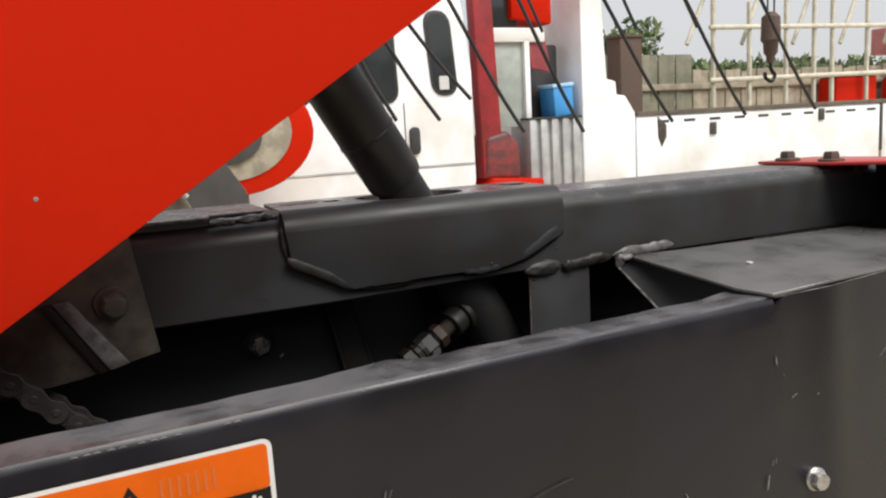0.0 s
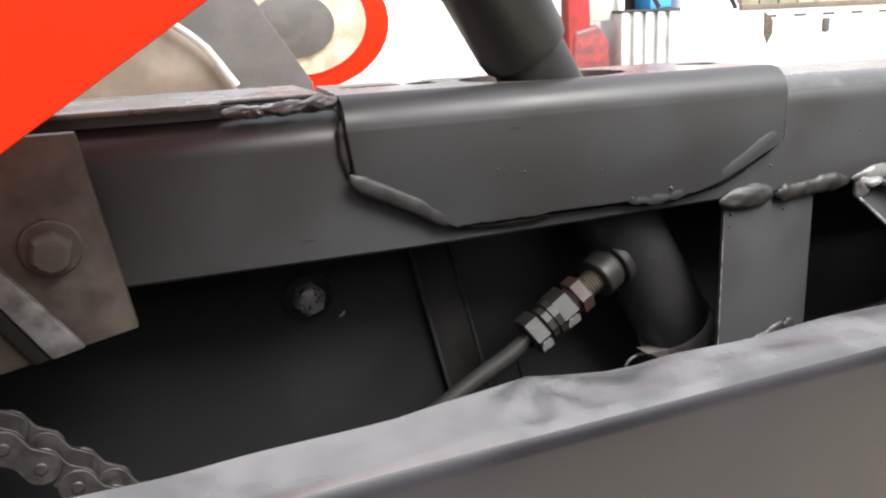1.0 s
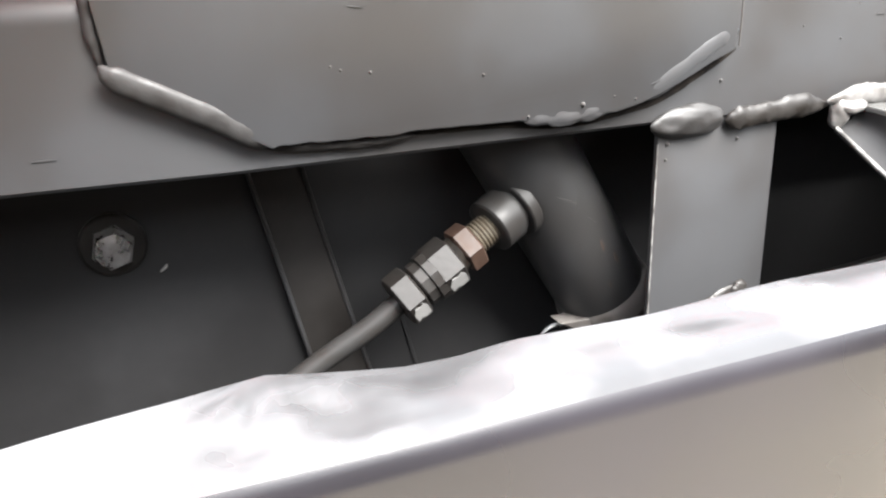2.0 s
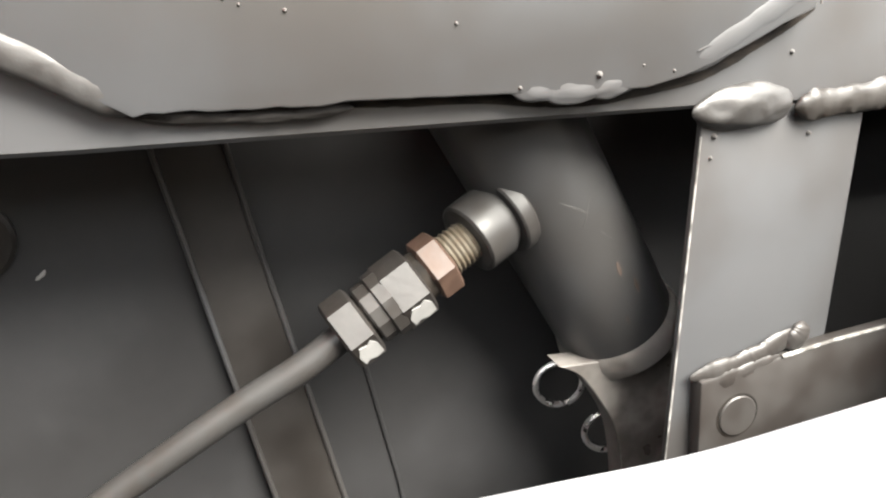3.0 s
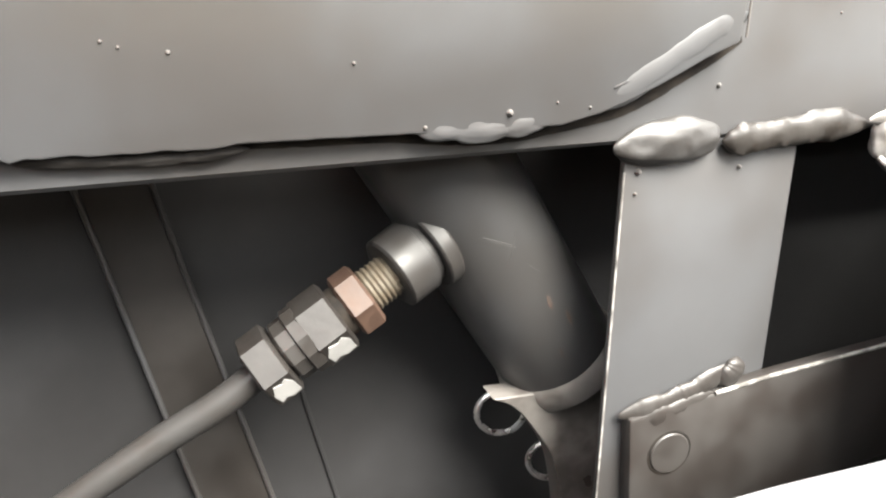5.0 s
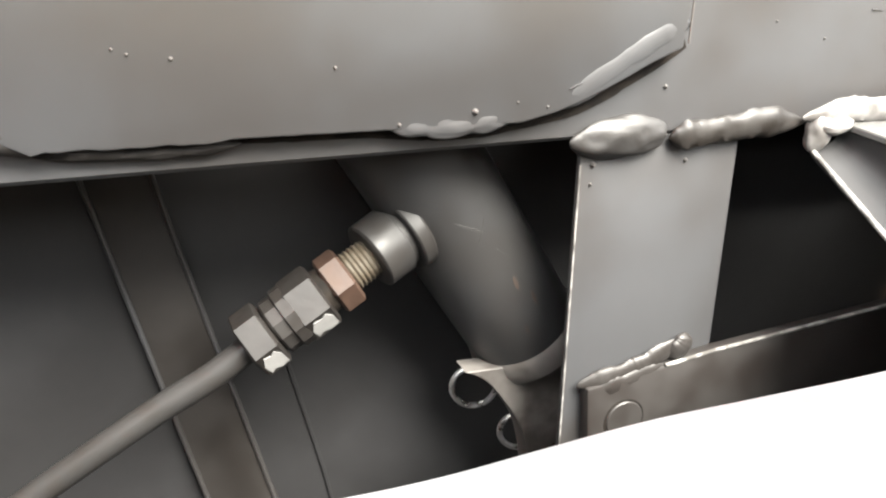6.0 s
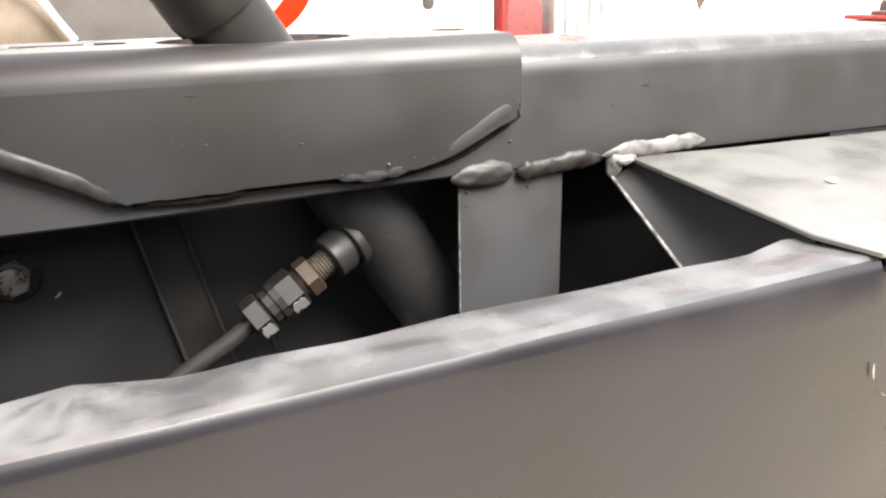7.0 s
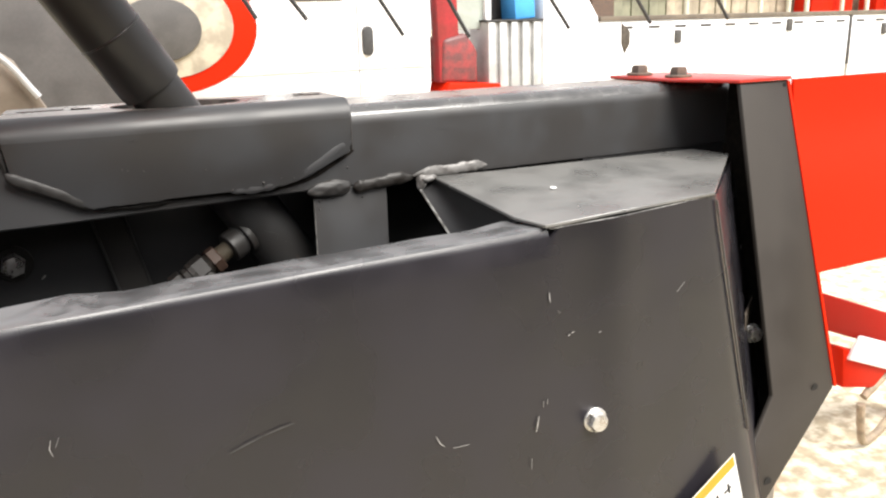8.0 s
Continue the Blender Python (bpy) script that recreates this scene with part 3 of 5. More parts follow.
part("washer", lathe((-0.248, 0.1122, 0.745), (-0.248, 0.1080, 0.745), [(0, 0.0165), (0.7, 0.0165), (1, 0.0150)], 30), BROWN_WELD, inner, "brown-stained round washer")
part("scrape", bead([(-0.2275, 0.1116, 0.7265), (-0.2250, 0.1114, 0.7285), (-0.2235, 0.1116, 0.7305)], 0.0009, 0.5, 0.4, 0, 6, 17, up=OUT), SCRATCH, inner)

# ---- hydraulic cylinder through the beam ----
AX0, AX1 = Vector((-0.1047, 0.0425, 0.8735)), Vector((0.0090, 0.0680, 0.700))
adir = (AX1 - AX0).normalized()


def on_axis(z):
    return AX0 + (AX1 - AX0) * ((z - AX0.z) / (AX1.z - AX0.z))


ram = thing("hydraulic_cylinder", on_axis(0.66), "satin dark grey hydraulic cylinder passing through the beam", "hydraulic cylinder")
R = 0.0270
top, foot = on_axis(1.06), on_axis(0.694)
part("barrel", lathe(top, foot, [(0.60, R * 0.86), (0.615, R * 0.995), (0.70, R), (0.87, R), (1, R)], 48), TUBE, ram)


def barrel_mark(z, turn, length, width, slant, mat, label):
    """A small rubbed mark that follows the barrel's round surface."""
    face = Vector((-0.35, -1.0, 0.1))
    face = (face - adir * face.dot(adir)).normalized()
    across = adir.cross(face)
    b = bmesh.new()
    rows_m = []
    for k in range(7):
        f = k / 6 - 0.5
        w = width * (1 - 3.2 * f * f) * (1 + 0.5 * noise.noise(Vector((k * 1.7, z * 90, turn))))
        pair = []
        for sgn in (-0.5, 0.5):
            a = radians(turn) + (f * length * slant + sgn * w * 0.6) / R
            n_ = face * math.cos(a) + across * math.sin(a)
            pair.append(b.verts.new(on_axis(z) + adir * (f * length + sgn * w * 0.3) + n_ * (R + 0.00015)))
        rows_m.append(pair)
    for p, q in zip(rows_m, rows_m[1:]):
        b.faces.new((p[0], p[1], q[1], q[0]))
    me = part("rubbed_mark", b, mat, ram, label)
    th = me.modifiers.new("thickness", "SOLIDIFY")
    th.thickness, th.offset = 0.0002, 1.0


RUBBED = material("rubbed_tube", (0.040, 0.039, 0.038), 0.4, vary=0.2, scale=90, grain=300, bump=0.02, tint=(0.030, 0.029, 0.028))
SPOT = material("brown_rust_spot", (0.050, 0.034, 0.026), 0.6, vary=0.3, scale=120, grain=400, bump=0.05, tint=(0.032, 0.025, 0.021))
for z_, turn_, len_, wid_, sl_ in ((0.7640, -12, 0.012, 0.0016, -0.7), (0.7600, -20, 0.009, 0.0012, 0.9), (0.7480, -26, 0.008, 0.0010, -0.4)):
    barrel_mark(z_, turn_, len_, wid_, sl_, RUBBED, "pale rubbed mark")
for z_, turn_, len_, wid_ in ((0.7330, -22, 0.007, 0.0034), (0.7220, -30, 0.008, 0.0028), (0.7120, -8, 0.005, 0.0022)):
    barrel_mark(z_, turn_, len_, wid_, 0.1, SPOT, "small brown rust spot")
sleeve_end = on_axis(0.8985)
# shade below the red guard is put into this tube's colour
part("upper_tube", lathe(on_axis(1.20), sleeve_end, [(0, R * 0.5), (0.0, R), (0.35, R), (0.985, R), (1, R * 0.96)], 48), SHADED_TUBE, ram, "upper tube, darkened for the shade on it")
part("tube_weld", sweep([on_axis(0.9420) + (frame_of(adir)[1] * math.cos(a) + frame_of(adir)[2] * math.sin(a)) * (R - 0.0002) for a in (2 * math.pi * k / 40 for k in range(40))], 0.0011, 8, rough=0.3, closed=True), SHADED_TUBE, ram, "painted weld round the tube")
part("inner_tube", lathe(on_axis(0.9000), on_axis(0.8350), [(0, R * 0.84), (1, R * 0.84)], 40), SHADED_TUBE, ram, "dark inner tube")
CLEVIS = material("worn_clevis", (0.115, 0.107, 0.100), 0.36, 0.1, vary=0.12, scale=45, grain=300, bump=0.06, tint=(0.045, 0.040, 0.036), spec=0.5)
part("foot_collar", lathe(on_axis(0.6985), on_axis(0.6860), [(0, R * 0.99), (0.12, R * 1.04), (0.45, R * 1.08), (0.85, R * 1.06), (1, R * 0.95)], 48), CLEVIS, ram, "pale worn collar round the barrel foot")
# clevis foot: a plate with a hollow-cut edge that narrows below the collar
hollow = smooth_path([(-0.0245, 0.0500, 0.6850), (-0.0140, 0.0500, 0.6790), (-0.0035, 0.0500, 0.6655), (0.0065, 0.0500, 0.6475), (0.0125, 0.0500, 0.6170), (0.0165, 0.0500, 0.5700)], 4)
b = prism([tuple(p) for p in hollow] + [(0.060, 0.0500, 0.5700), (0.052, 0.0500, 0.6830)], (0, 0.0130, 0), 0.0035, 3, angle=50)
part("clevis", b, CLEVIS, ram, "worn clevis foot")
for c, rr in (((-0.005, 0.085, 0.656), 0.0112), ((0.020, 0.080, 0.628), 0.0105)):
    ringp = [Vector(c) + Vector((math.cos(a) * rr, -0.25 * math.cos(a) * rr, math.sin(a) * rr)) for a in (2 * math.pi * k / 28 for k in range(28))]
    part("retaining_ring", sweep(ringp, 0.0015, 8, closed=True), BRIGHT, ram, "bare wire retaining ring")

# port boss, adapter, hose nut
n1, n2 = Vector((-0.1225, 0.0410, 0.7158)), Vector((-0.0860, 0.0430, 0.7385))
fdir = (n2 - n1).normalized()
P0 = Vector((-0.0850, 0.0425, 0.7395))


def along(mm):
    return P0 + fdir * (mm / 1000.0)


bdir = (fdir + Vector((0.03, 0.20, -0.08))).normalized()
B0 = along(17)


def boss(rings):
    """Rings of (metres from the boss's face, radius)."""
    L = 0.034
    return lathe(B0, B0 + bdir * L, [(a / L, r) for a, r in rings], 44)


part("port_boss", boss([(0, 0.0100), (0.0002, 0.0132), (0.0010, 0.0144), (0.0128, 0.0146), (0.0133, 0.0135), (0.026, 0.0120), (0.034, 0.0030)]), BOSS, ram, "round welded port boss", 22)
part("port_flange", boss([(0.0160, 0.0120), (0.0161, 0.0164), (0.0168, 0.0172), (0.0215, 0.0174), (0.0225, 0.0168), (0.0228, 0.0130), (0.026, 0.0120), (0.034, 0.0030)]), BOSS, ram, "thin flange round the port", 22)
hose = thing("hydraulic_hose", along(-40), "dark hydraulic pipe with plated hexagon fittings", "hose")
b = lathe(along(21), along(5), [(0, 0.0082)] + [(k / 16, 0.0086 if k % 2 else 0.0078) for k in range(1, 16)] + [(1, 0.0082)], 28)
part("thread", b, THREAD, hose, "exposed brass thread")
HEX = 0.0141


def hexagon(name, a, c, r, mat, label, spin):
    """A chamfered hexagon between two stations of the fitting line."""
    L = abs(c - a)
    e = 1.1 / L
    return part(name, lathe(along(a), along(c), [(0, r * 0.86), (e, r), (1 - e, r), (1, r * 0.86)], 6, spin=spin), mat, hose, label, 20)


def worn(nut, a, c, r, spin, k, shape, mat):
    """A bright patch on one flat of a hexagon, wear with its reflection painted in; shape in shares of the flat."""
    d, u, v = frame_of(along(c) - along(a))
    p0, p1 = (2 * math.pi * (k + h) / 6 + spin for h in (0, 1))
    e0, e1 = ((u * math.cos(p) + v * math.sin(p)) * r for p in (p0, p1))
    nrm = (e0 + e1).normalized()
    pts = [along(a).lerp(along(c), s_) + e0.lerp(e1, w_) + nrm * 0.00005 for s_, w_ in shape]
    b = prism(pts, nrm * 0.00025)
    return part("worn_patch", b, mat, nut, "bright patch of wear and painted reflection")


hexagon("adapter_hexagon", 7.0, -3.0, 0.0128, BRASS, "tarnished brass hexagon", 0.10)
part("adapter_neck", rod(along(-2.6), along(-7.5), 0.0098, 24), GAP_SHADE, hose)
swivel = hexagon("swivel_nut", -6.0, -20.0, HEX * 1.0, STEEL, "plated hexagon swivel nut", 0.0)
part("collar", lathe(along(-18.6), along(-29.6), [(0, 0.0134), (0.42, 0.0134), (0.48, 0.0120), (0.92, 0.0120), (1, 0.0112)], 12, spin=0.0), STEEL, hose, "stepped collar", 20)
part("nut_gap", rod(along(-28.5), along(-31.5), 0.0098, 24), GAP_SHADE, hose)
hnut = hexagon("hose_nut", -30.6, -42.5, HEX * 1.02, STEEL, "plated hexagon hose nut", 0.05)
# pale colour that paints the reflection on the nuts' worn lower flats
WORN_GLINT = material("worn_glint_metal", (0.20, 0.196, 0.19), 0.42, 0.1, vary=0.1, scale=200, grain=600, bump=0.05)
GLINT_OUTLINE = [(0.12, 0.12), (0.40, 0.08), (0.62, 0.20), (0.80, 0.12), (0.86, 0.50), (0.70, 0.86), (0.45, 0.78), (0.30, 0.90), (0.14, 0.62)]
for nut, a_, c_, r_, sp_ in ((swivel, -6.0, -20.0, HEX, 0.0), (hnut, -30.6, -42.5, HEX * 1.02, 0.05)):
    d, u, v = frame_of(along(c_) - along(a_))
    low_flat = max(range(6), key=lambda k: (u * math.cos(math.pi * (k + 0.5) / 3 + sp_) + v * math.sin(math.pi * (k + 0.5) / 3 + sp_)).dot(Vector((0.0, -0.55, -0.83))))
    worn(nut, a_, c_, r_, sp_, low_flat, GLINT_OUTLINE, WORN_GLINT)
hp = smooth_path([along(-38), (-0.1345, 0.0420, 0.7068), (-0.1550, 0.0445, 0.6945), (-0.1750, 0.0460, 0.6820), (-0.1980, 0.0490, 0.6665), (-0.2220, 0.0520, 0.6500), (-0.2500, 0.0580, 0.6330), (-0.300, 0.068, 0.612), (-0.36, 0.075, 0.598), (-0.45, 0.080, 0.590)], 10)
part("pipe", sweep(hp, 0.0056, 18), BOSS, hose)

# ---- front cover panel with a folded lip ----
panel = thing("side_cover", (-0.2, -0.19, 0.40), "scratched dark grey sheet cover with a dented folded lip", "machine cover")
TILT = 0.055
# the cover hangs a little out of line with the beam: it rises and runs back along x
COVER_SET = Matrix(((1, 0, 0, 0), (0.010, 1, 0, 0.009), (0.019, 0, 1, -0.0065), (0, 0, 0, 1)))
SETOUT = COVER_SET


def py(z):
    return -0.188 - TILT * (0.79 - z)


def lip_in(x):
    """The lip's inner edge: its reach inwards and its rise, uneven and dented."""
    y, z = -0.155 + 0.020 * x, 0.791 - 0.009 * x
    bump = max(0.0, 1 - abs(x + 0.212) / (0.055 if x < -0.212 else 0.045))
    y += 0.009 * bump
    z += 0.0012 * bump
    dip = max(0.0, 1 - abs(x + 0.180) / 0.03)
    z -= 0.0018 * dip
    edge = max(0.0, 1 - abs(x - 0.114) / 0.03)
    y += 0.008 * edge
    w = noise.noise(Vector((x * 22, 3.3, 0)))
    return y + 0.0014 * w, z + 0.0008 * w


b = bmesh.new()
cols = []
N = 300
for i in range(N + 1):
    x = -0.85 + (0.132 + 0.85) * i / N
    yi, zi = lip_in(x)
    wv = 0.0006 * noise.noise(Vector((x * 9, 0, 7)))
    prof = [(py(z) + 0.0012 * noise.noise(Vector((x * 4, z * 5, 1))), z) for z in (0.36, 0.45, 0.55, 0.62, 0.68, 0.73, 0.765, 0.783)]
    y0 = py(0.79)
    prof += [(y0 + 0.0006, 0.7868), (y0 + 0.0022, 0.7893 + wv), (y0 + 0.0048, 0.7906 + wv)]
    for f in (0.14, 0.28, 0.42, 0.56, 0.70, 0.84, 0.94, 1.0):
        y = (y0 + 0.0048) * (1 - f) + yi * f
        z = (0.7906 + wv) * (1 - f) + zi * f
        dx, dy = x + 0.212, yi - y
        far, ang = math.hypot(dx, dy), math.atan2(dx, dy + 0.0005)
        crease = 0.0013 * math.sin(6.5 * ang + 0.6) * min(1.0, far / 0.010) * math.exp(-(far / 0.034) ** 2)
        z += (crease + 0.0011 * noise.noise(Vector((x * 30, f * 2.0, 5)))) * min(1.0, 5 * f * (1.02 - f))
        prof.append((y, z))
    cols.append([b.verts.new((x, y, z)) for y, z in prof])
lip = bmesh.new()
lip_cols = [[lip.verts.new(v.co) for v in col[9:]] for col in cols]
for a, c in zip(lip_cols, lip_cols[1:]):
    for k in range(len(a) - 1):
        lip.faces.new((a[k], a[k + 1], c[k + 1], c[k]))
for col in cols:
    for v in col[10:]:
        b.verts.remove(v)
    del col[10:]
for a, c in zip(cols, cols[1:]):
    for k in range(len(a) - 1):
        b.faces.new((a[k], a[k + 1], c[k + 1], c[k]))
# right stretch under the lid, then a fold that runs back to the frame
last = cols[-1]
m = 18
prev = last[:8]
for i in range(1, m + 1):
    x = 0.132 + (0.317 - 0.132) * i / m
    crease = -0.0022 * math.exp(-((x - 0.200) / 0.022) ** 2)
    back = 0.010 * max(0, (x - 0.20) / 0.117) ** 1.5
    col = [b.verts.new((x + 0.21 * max(0, (0.79 - z)) * max(0, (x - 0.2) / 0.117), py(z) + back + crease + 0.0012 * noise.noise(Vector((x * 4, z * 5, 1))), min(z, 0.7895) if k < 7 else 0.7895)) for k, z in enumerate((0.36, 0.45, 0.55, 0.62, 0.68, 0.73, 0.765, 0.783))]
    for k in range(7):
        b.faces.new((prev[k], prev[k + 1], col[k + 1], col[k]))
    prev = col
for sx, sy in ((0.006, 0.003), (0.065, 0.052), (0.150, 0.122)):
    col = [b.verts.new((0.317 + sx + 0.21 * max(0, 0.79 - z), py(z) + 0.010 + sy, z if k < 7 else 0.7895)) for k, z in enumerate((0.36, 0.45, 0.55, 0.62, 0.68, 0.73, 0.765, 0.783))]
    for k in range(7):
        b.faces.new((prev[k], prev[k + 1], col[k + 1], col[k]))
    prev = col
sheet = part("sheet", b, PANEL, panel, sharp=50)
so = sheet.modifiers.new("thickness", "SOLIDIFY")
so.thickness, so.offset = 0.0028, -1.0
fold = part("folded_lip", lip, LIP, panel, "dusty folded lip, painted paler for the sky it reflects", 60)
sl = fold.modifiers.new("thickness", "SOLIDIFY")
sl.thickness, sl.offset = 0.0027, -1.0

# pale strip painting the highlight on the fold's radius
part("edge_highlight", sweep([(0.3195 + 0.21 * (0.79 - z), py(z) + 0.0090, z) for z in (0.785, 0.74, 0.70, 0.65, 0.60, 0.55)], 0.0011, 8), HIGHLIGHT_GREY, panel, "painted highlight along the fold")

# light line painted along the cover's top edge
part("edge_highlight", sweep([(0.133, py(0.79) + 0.0004, 0.7896), (0.200, py(0.79) - 0.0012, 0.7896), (0.260, py(0.79) + 0.0040, 0.7896), (0.314, py(0.79) + 0.0095, 0.7896)], 0.0006, 8), EDGE, panel, "painted highlight along the top edge")

# lid between the panel and the beam
SETOUT = Matrix()
b = prism([(0.1200, 0.003, 0.8020), (0.185, -0.0005, 0.8010), (0.446, -0.005, 0.8000), (0.448, -0.056, 0.8005), (0.316, -0.1690, 0.7930), (0.128, -0.1800, 0.7900), (0.1195, -0.148, 0.7910)], (0, 0, -0.003), 0.0006, 1)
part("lid", b, LID, panel, "flat scuffed lid plate")
# gusset: a sheet that drops from the lid's edge and flares outwards at its free edge
b = bmesh.new()
rows_s = []
for i in range(13):
    w = i / 12
    hi, lo = Vector((0.1210, 0.004 - 0.152 * w, 0.7990 - 0.0105 * w)), Vector((0.1065, 0.001 - 0.151 * w, 0.7910 - 0.083 * w))
    row = []
    for k in range(9):
        u = k / 8
        p = hi.lerp(lo, u)
        p.x = hi.x + (lo.x - hi.x) * u ** 3.6
        row.append(b.verts.new(p))
    rows_s.append(row)
for a, c in zip(rows_s, rows_s[1:]):
    for k in range(8):
        b.faces.new((a[k], a[k + 1], c[k + 1], c[k]))
# darker inner grey paints the lid's shade onto the gusset
gus = part("gusset", b, INNER, panel, "curved triangular gusset below the lid", 60)
gm = gus.modifiers.new("thickness", "SOLIDIFY")
gm.thickness, gm.offset = 0.0028, 1.0
# bright strip painting the light on the gusset's free edge
part("edge_highlight", sweep([(0.1065, 0.001, 0.7910), (0.1065, -0.075, 0.7495), (0.1065, -0.150, 0.7080)], 0.0012, 10), EDGE, panel, "painted highlight along the gusset's free edge")
part("chip", prism([(0.1965, -0.0890, 0.7958), (0.1995, -0.0905, 0.7958), (0.2020, -0.0880, 0.7958), (0.2012, -0.0845, 0.7959), (0.1978, -0.0838, 0.7959), (0.1958, -0.0862, 0.7959)], (0, 0, 0.0012)), WHITE, panel, "white chip on the lid")
part("weld_bead", bead([(0.100, 0.002, 0.8045), (0.118, 0.000, 0.8070), (0.140, 0.001, 0.8068), (0.165, 0.001, 0.8080), (0.182, 0.003, 0.8070)], 0.0052, 0.5, 0.22, 0.0, 12, 21, up=OUT), PALE_WELD, panel, "pale weld at the lid corner")
part("weld_bead", join(blob((0.1090, 0.0015, 0.7985), (0.0060, 0.0045, 0.0085), -0.35, 22), blob((0.1150, -0.001, 0.8010), (0.0085, 0.0045, 0.0036), 0.15, 27)), PALE_WELD, panel, "pale smeared weld at the gusset")

SETOUT = COVER_SET
hex_bolt((0.174, py(0.6185) - 0.0010, 0.6185), (-0.12, -1, 0.05), 0.0160, 0.0095, panel, BRIGHT, 0.0108, spin=0.15, shank=0.008, label="bright zinc hexagon bolt")
for pts, w in (([(0.119, 0.745), (0.1190, 0.741), (0.1198, 0.737)], 0.0018), ([(0.1265, 0.7285), (0.129, 0.7260)], 0.0010), ([(0.1365, 0.7050), (0.1385, 0.7060)], 0.0030), ([(0.1400, 0.7068), (0.1425, 0.7075)], 0.0032), ([(0.168, 0.7010), (0.170, 0.7020)], 0.0024),
               ([(0.106, 0.6430), (0.1045, 0.6360), (0.1030, 0.6300)], 0.0022), ([(0.111, 0.655), (0.1105, 0.650)], 0.0013), ([(0.115, 0.656), (0.1145, 0.651)], 0.0013), ([(0.012, 0.6520), (0.0155, 0.6450), (0.0190, 0.6420)], 0.0018),
               ([(0.026, 0.6385), (0.040, 0.6375)], 0.0009), ([(-0.246, 0.7240), (-0.2475, 0.7180), (-0.246, 0.7130)], 0.0010), ([(-0.2415, 0.7240), (-0.244, 0.7185)], 0.0008), ([(0.098, 0.6080), (0.0975, 0.5990)], 0.0012), ([(0.253, 0.7200), (0.262, 0.7270)], 0.0010)):
    scratch([(x + 0.011, py(z - 0.006) - 0.0019, z - 0.006) for x, z in pts], w * 0.55, panel)

for pts in ([(-0.1307, 0.6780), (-0.1180, 0.6815), (-0.1079, 0.6840)], [(-0.1070, 0.6842), (-0.0950, 0.6862), (-0.0856, 0.6872)]):
    scratch([(x, py(z) - 0.0019, z) for x, z in pts], 0.0008, panel, "scratch", FAINT)

SETOUT = Matrix()

# ---- sheets added to keep light out of the housing ----
house = thing("light_block_sheets", (-0.2, 0.0, 0.38), "added dark grey sheets that keep light out of the drive housing", "machine panel")
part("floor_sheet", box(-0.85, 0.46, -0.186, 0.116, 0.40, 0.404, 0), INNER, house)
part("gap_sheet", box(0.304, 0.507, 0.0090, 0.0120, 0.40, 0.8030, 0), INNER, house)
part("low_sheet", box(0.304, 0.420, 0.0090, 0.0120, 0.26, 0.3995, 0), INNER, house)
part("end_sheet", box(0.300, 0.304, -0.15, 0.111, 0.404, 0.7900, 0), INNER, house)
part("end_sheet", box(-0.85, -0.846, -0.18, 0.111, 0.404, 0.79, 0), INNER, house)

for x in (-0.78, 0.24):
    for y in (-0.14, 0.06):
        part("leg", box(x - 0.025, x + 0.025, y - 0.025, y + 0.025, 0.0, 0.3995, 0.003), GREY, house)

# ---- end bracket, red flange and red side sheet ----
def ey(z):
    return -0.070 - 0.215 * (0.877 - z)


endp = thing("end_bracket", (0.48, -0.15, 0.42), "flat dark grey end bracket with a cut corner", "bracket")
outl = [(0.4430, 0.8755), (0.5112, 0.8755), (0.5428, 0.5400), (0.4337, 0.4513), (0.3700, 0.4030), (0.3500, 0.5200), (0.3990, 0.5060), (0.4109, 0.5016), (0.4488, 0.5500)]
part("plate", prism([(x, ey(z), z) for x, z in outl], (0, 0.006, 0), 0.0014), BRACKET, endp)
# near-black sheets added to paint the deep shade behind the bracket's gap
part("shade_sheet", prism([(0.5080, ey(0.8735) + 0.006, 0.8735), (0.5080, 0.0075, 0.8735), (0.5080, 0.0075, 0.515), (0.5080, ey(0.515) + 0.0065, 0.515)], (0.003, 0, 0), 0, 1), GAP_SHADE, endp)
part("shade_sheet", prism([(0.5080, ey(0.515) + 0.007, 0.5185), (0.5080, 0.0075, 0.5185), (0.4390, 0.0075, 0.4610), (0.4390, ey(0.46) + 0.007, 0.4610)], (-0.002, 0, 0.003), 0, 1), GAP_SHADE, endp)
part("pocket_shade", box(0.400, 0.545, 0.1010, 0.1060, 0.800, 0.8680, 0), GAP_SHADE, endp)
part("pocket_shade_end", box(0.546, 0.549, -0.02, 0.1065, 0.60, 0.8680, 0), GAP_SHADE, endp)
for x, z, r in ((0.5123, 0.5457, 0.0062), (0.4292, 0.4629, 0.0068), (0.5070, 0.8710, 0.0030)):
    c = Vector((x, ey(z) - 0.0003, z))
    part("bolt_hole", lathe(c, c + Vector((0, -0.0003, 0)), [(0, r * 0.8), (1, r * 0.8)], 20), LABEL_B, endp, "dark empty bolt hole")
part("tab", prism([(0.430, -0.112, 0.637), (0.473, -0.082, 0.642), (0.485, -0.074, 0.607), (0.470, -0.086, 0.572), (0.435, -0.109, 0.567)], (0.002, 0.004, 0), 0.0008), BARE, endp, "worn inner tab")
hex_bolt((0.457, -0.098, 0.607), (-0.25, -1, 0.0), 0.0150, 0.010, endp, BRIGHT, 0.0110, spin=0.4, shank=0.01, label="bright bolt in the gap")

RED_GLOSS = material("glossy_red_enamel", (0.42, 0.014, 0.006), 0.28, vary=0.05, scale=8, grain=80, bump=0, spec=0.8)
flange = thing("red_flange", (0.47, 0.0, 0.874), "red painted flange plate bolted on top of the beam", "flange")
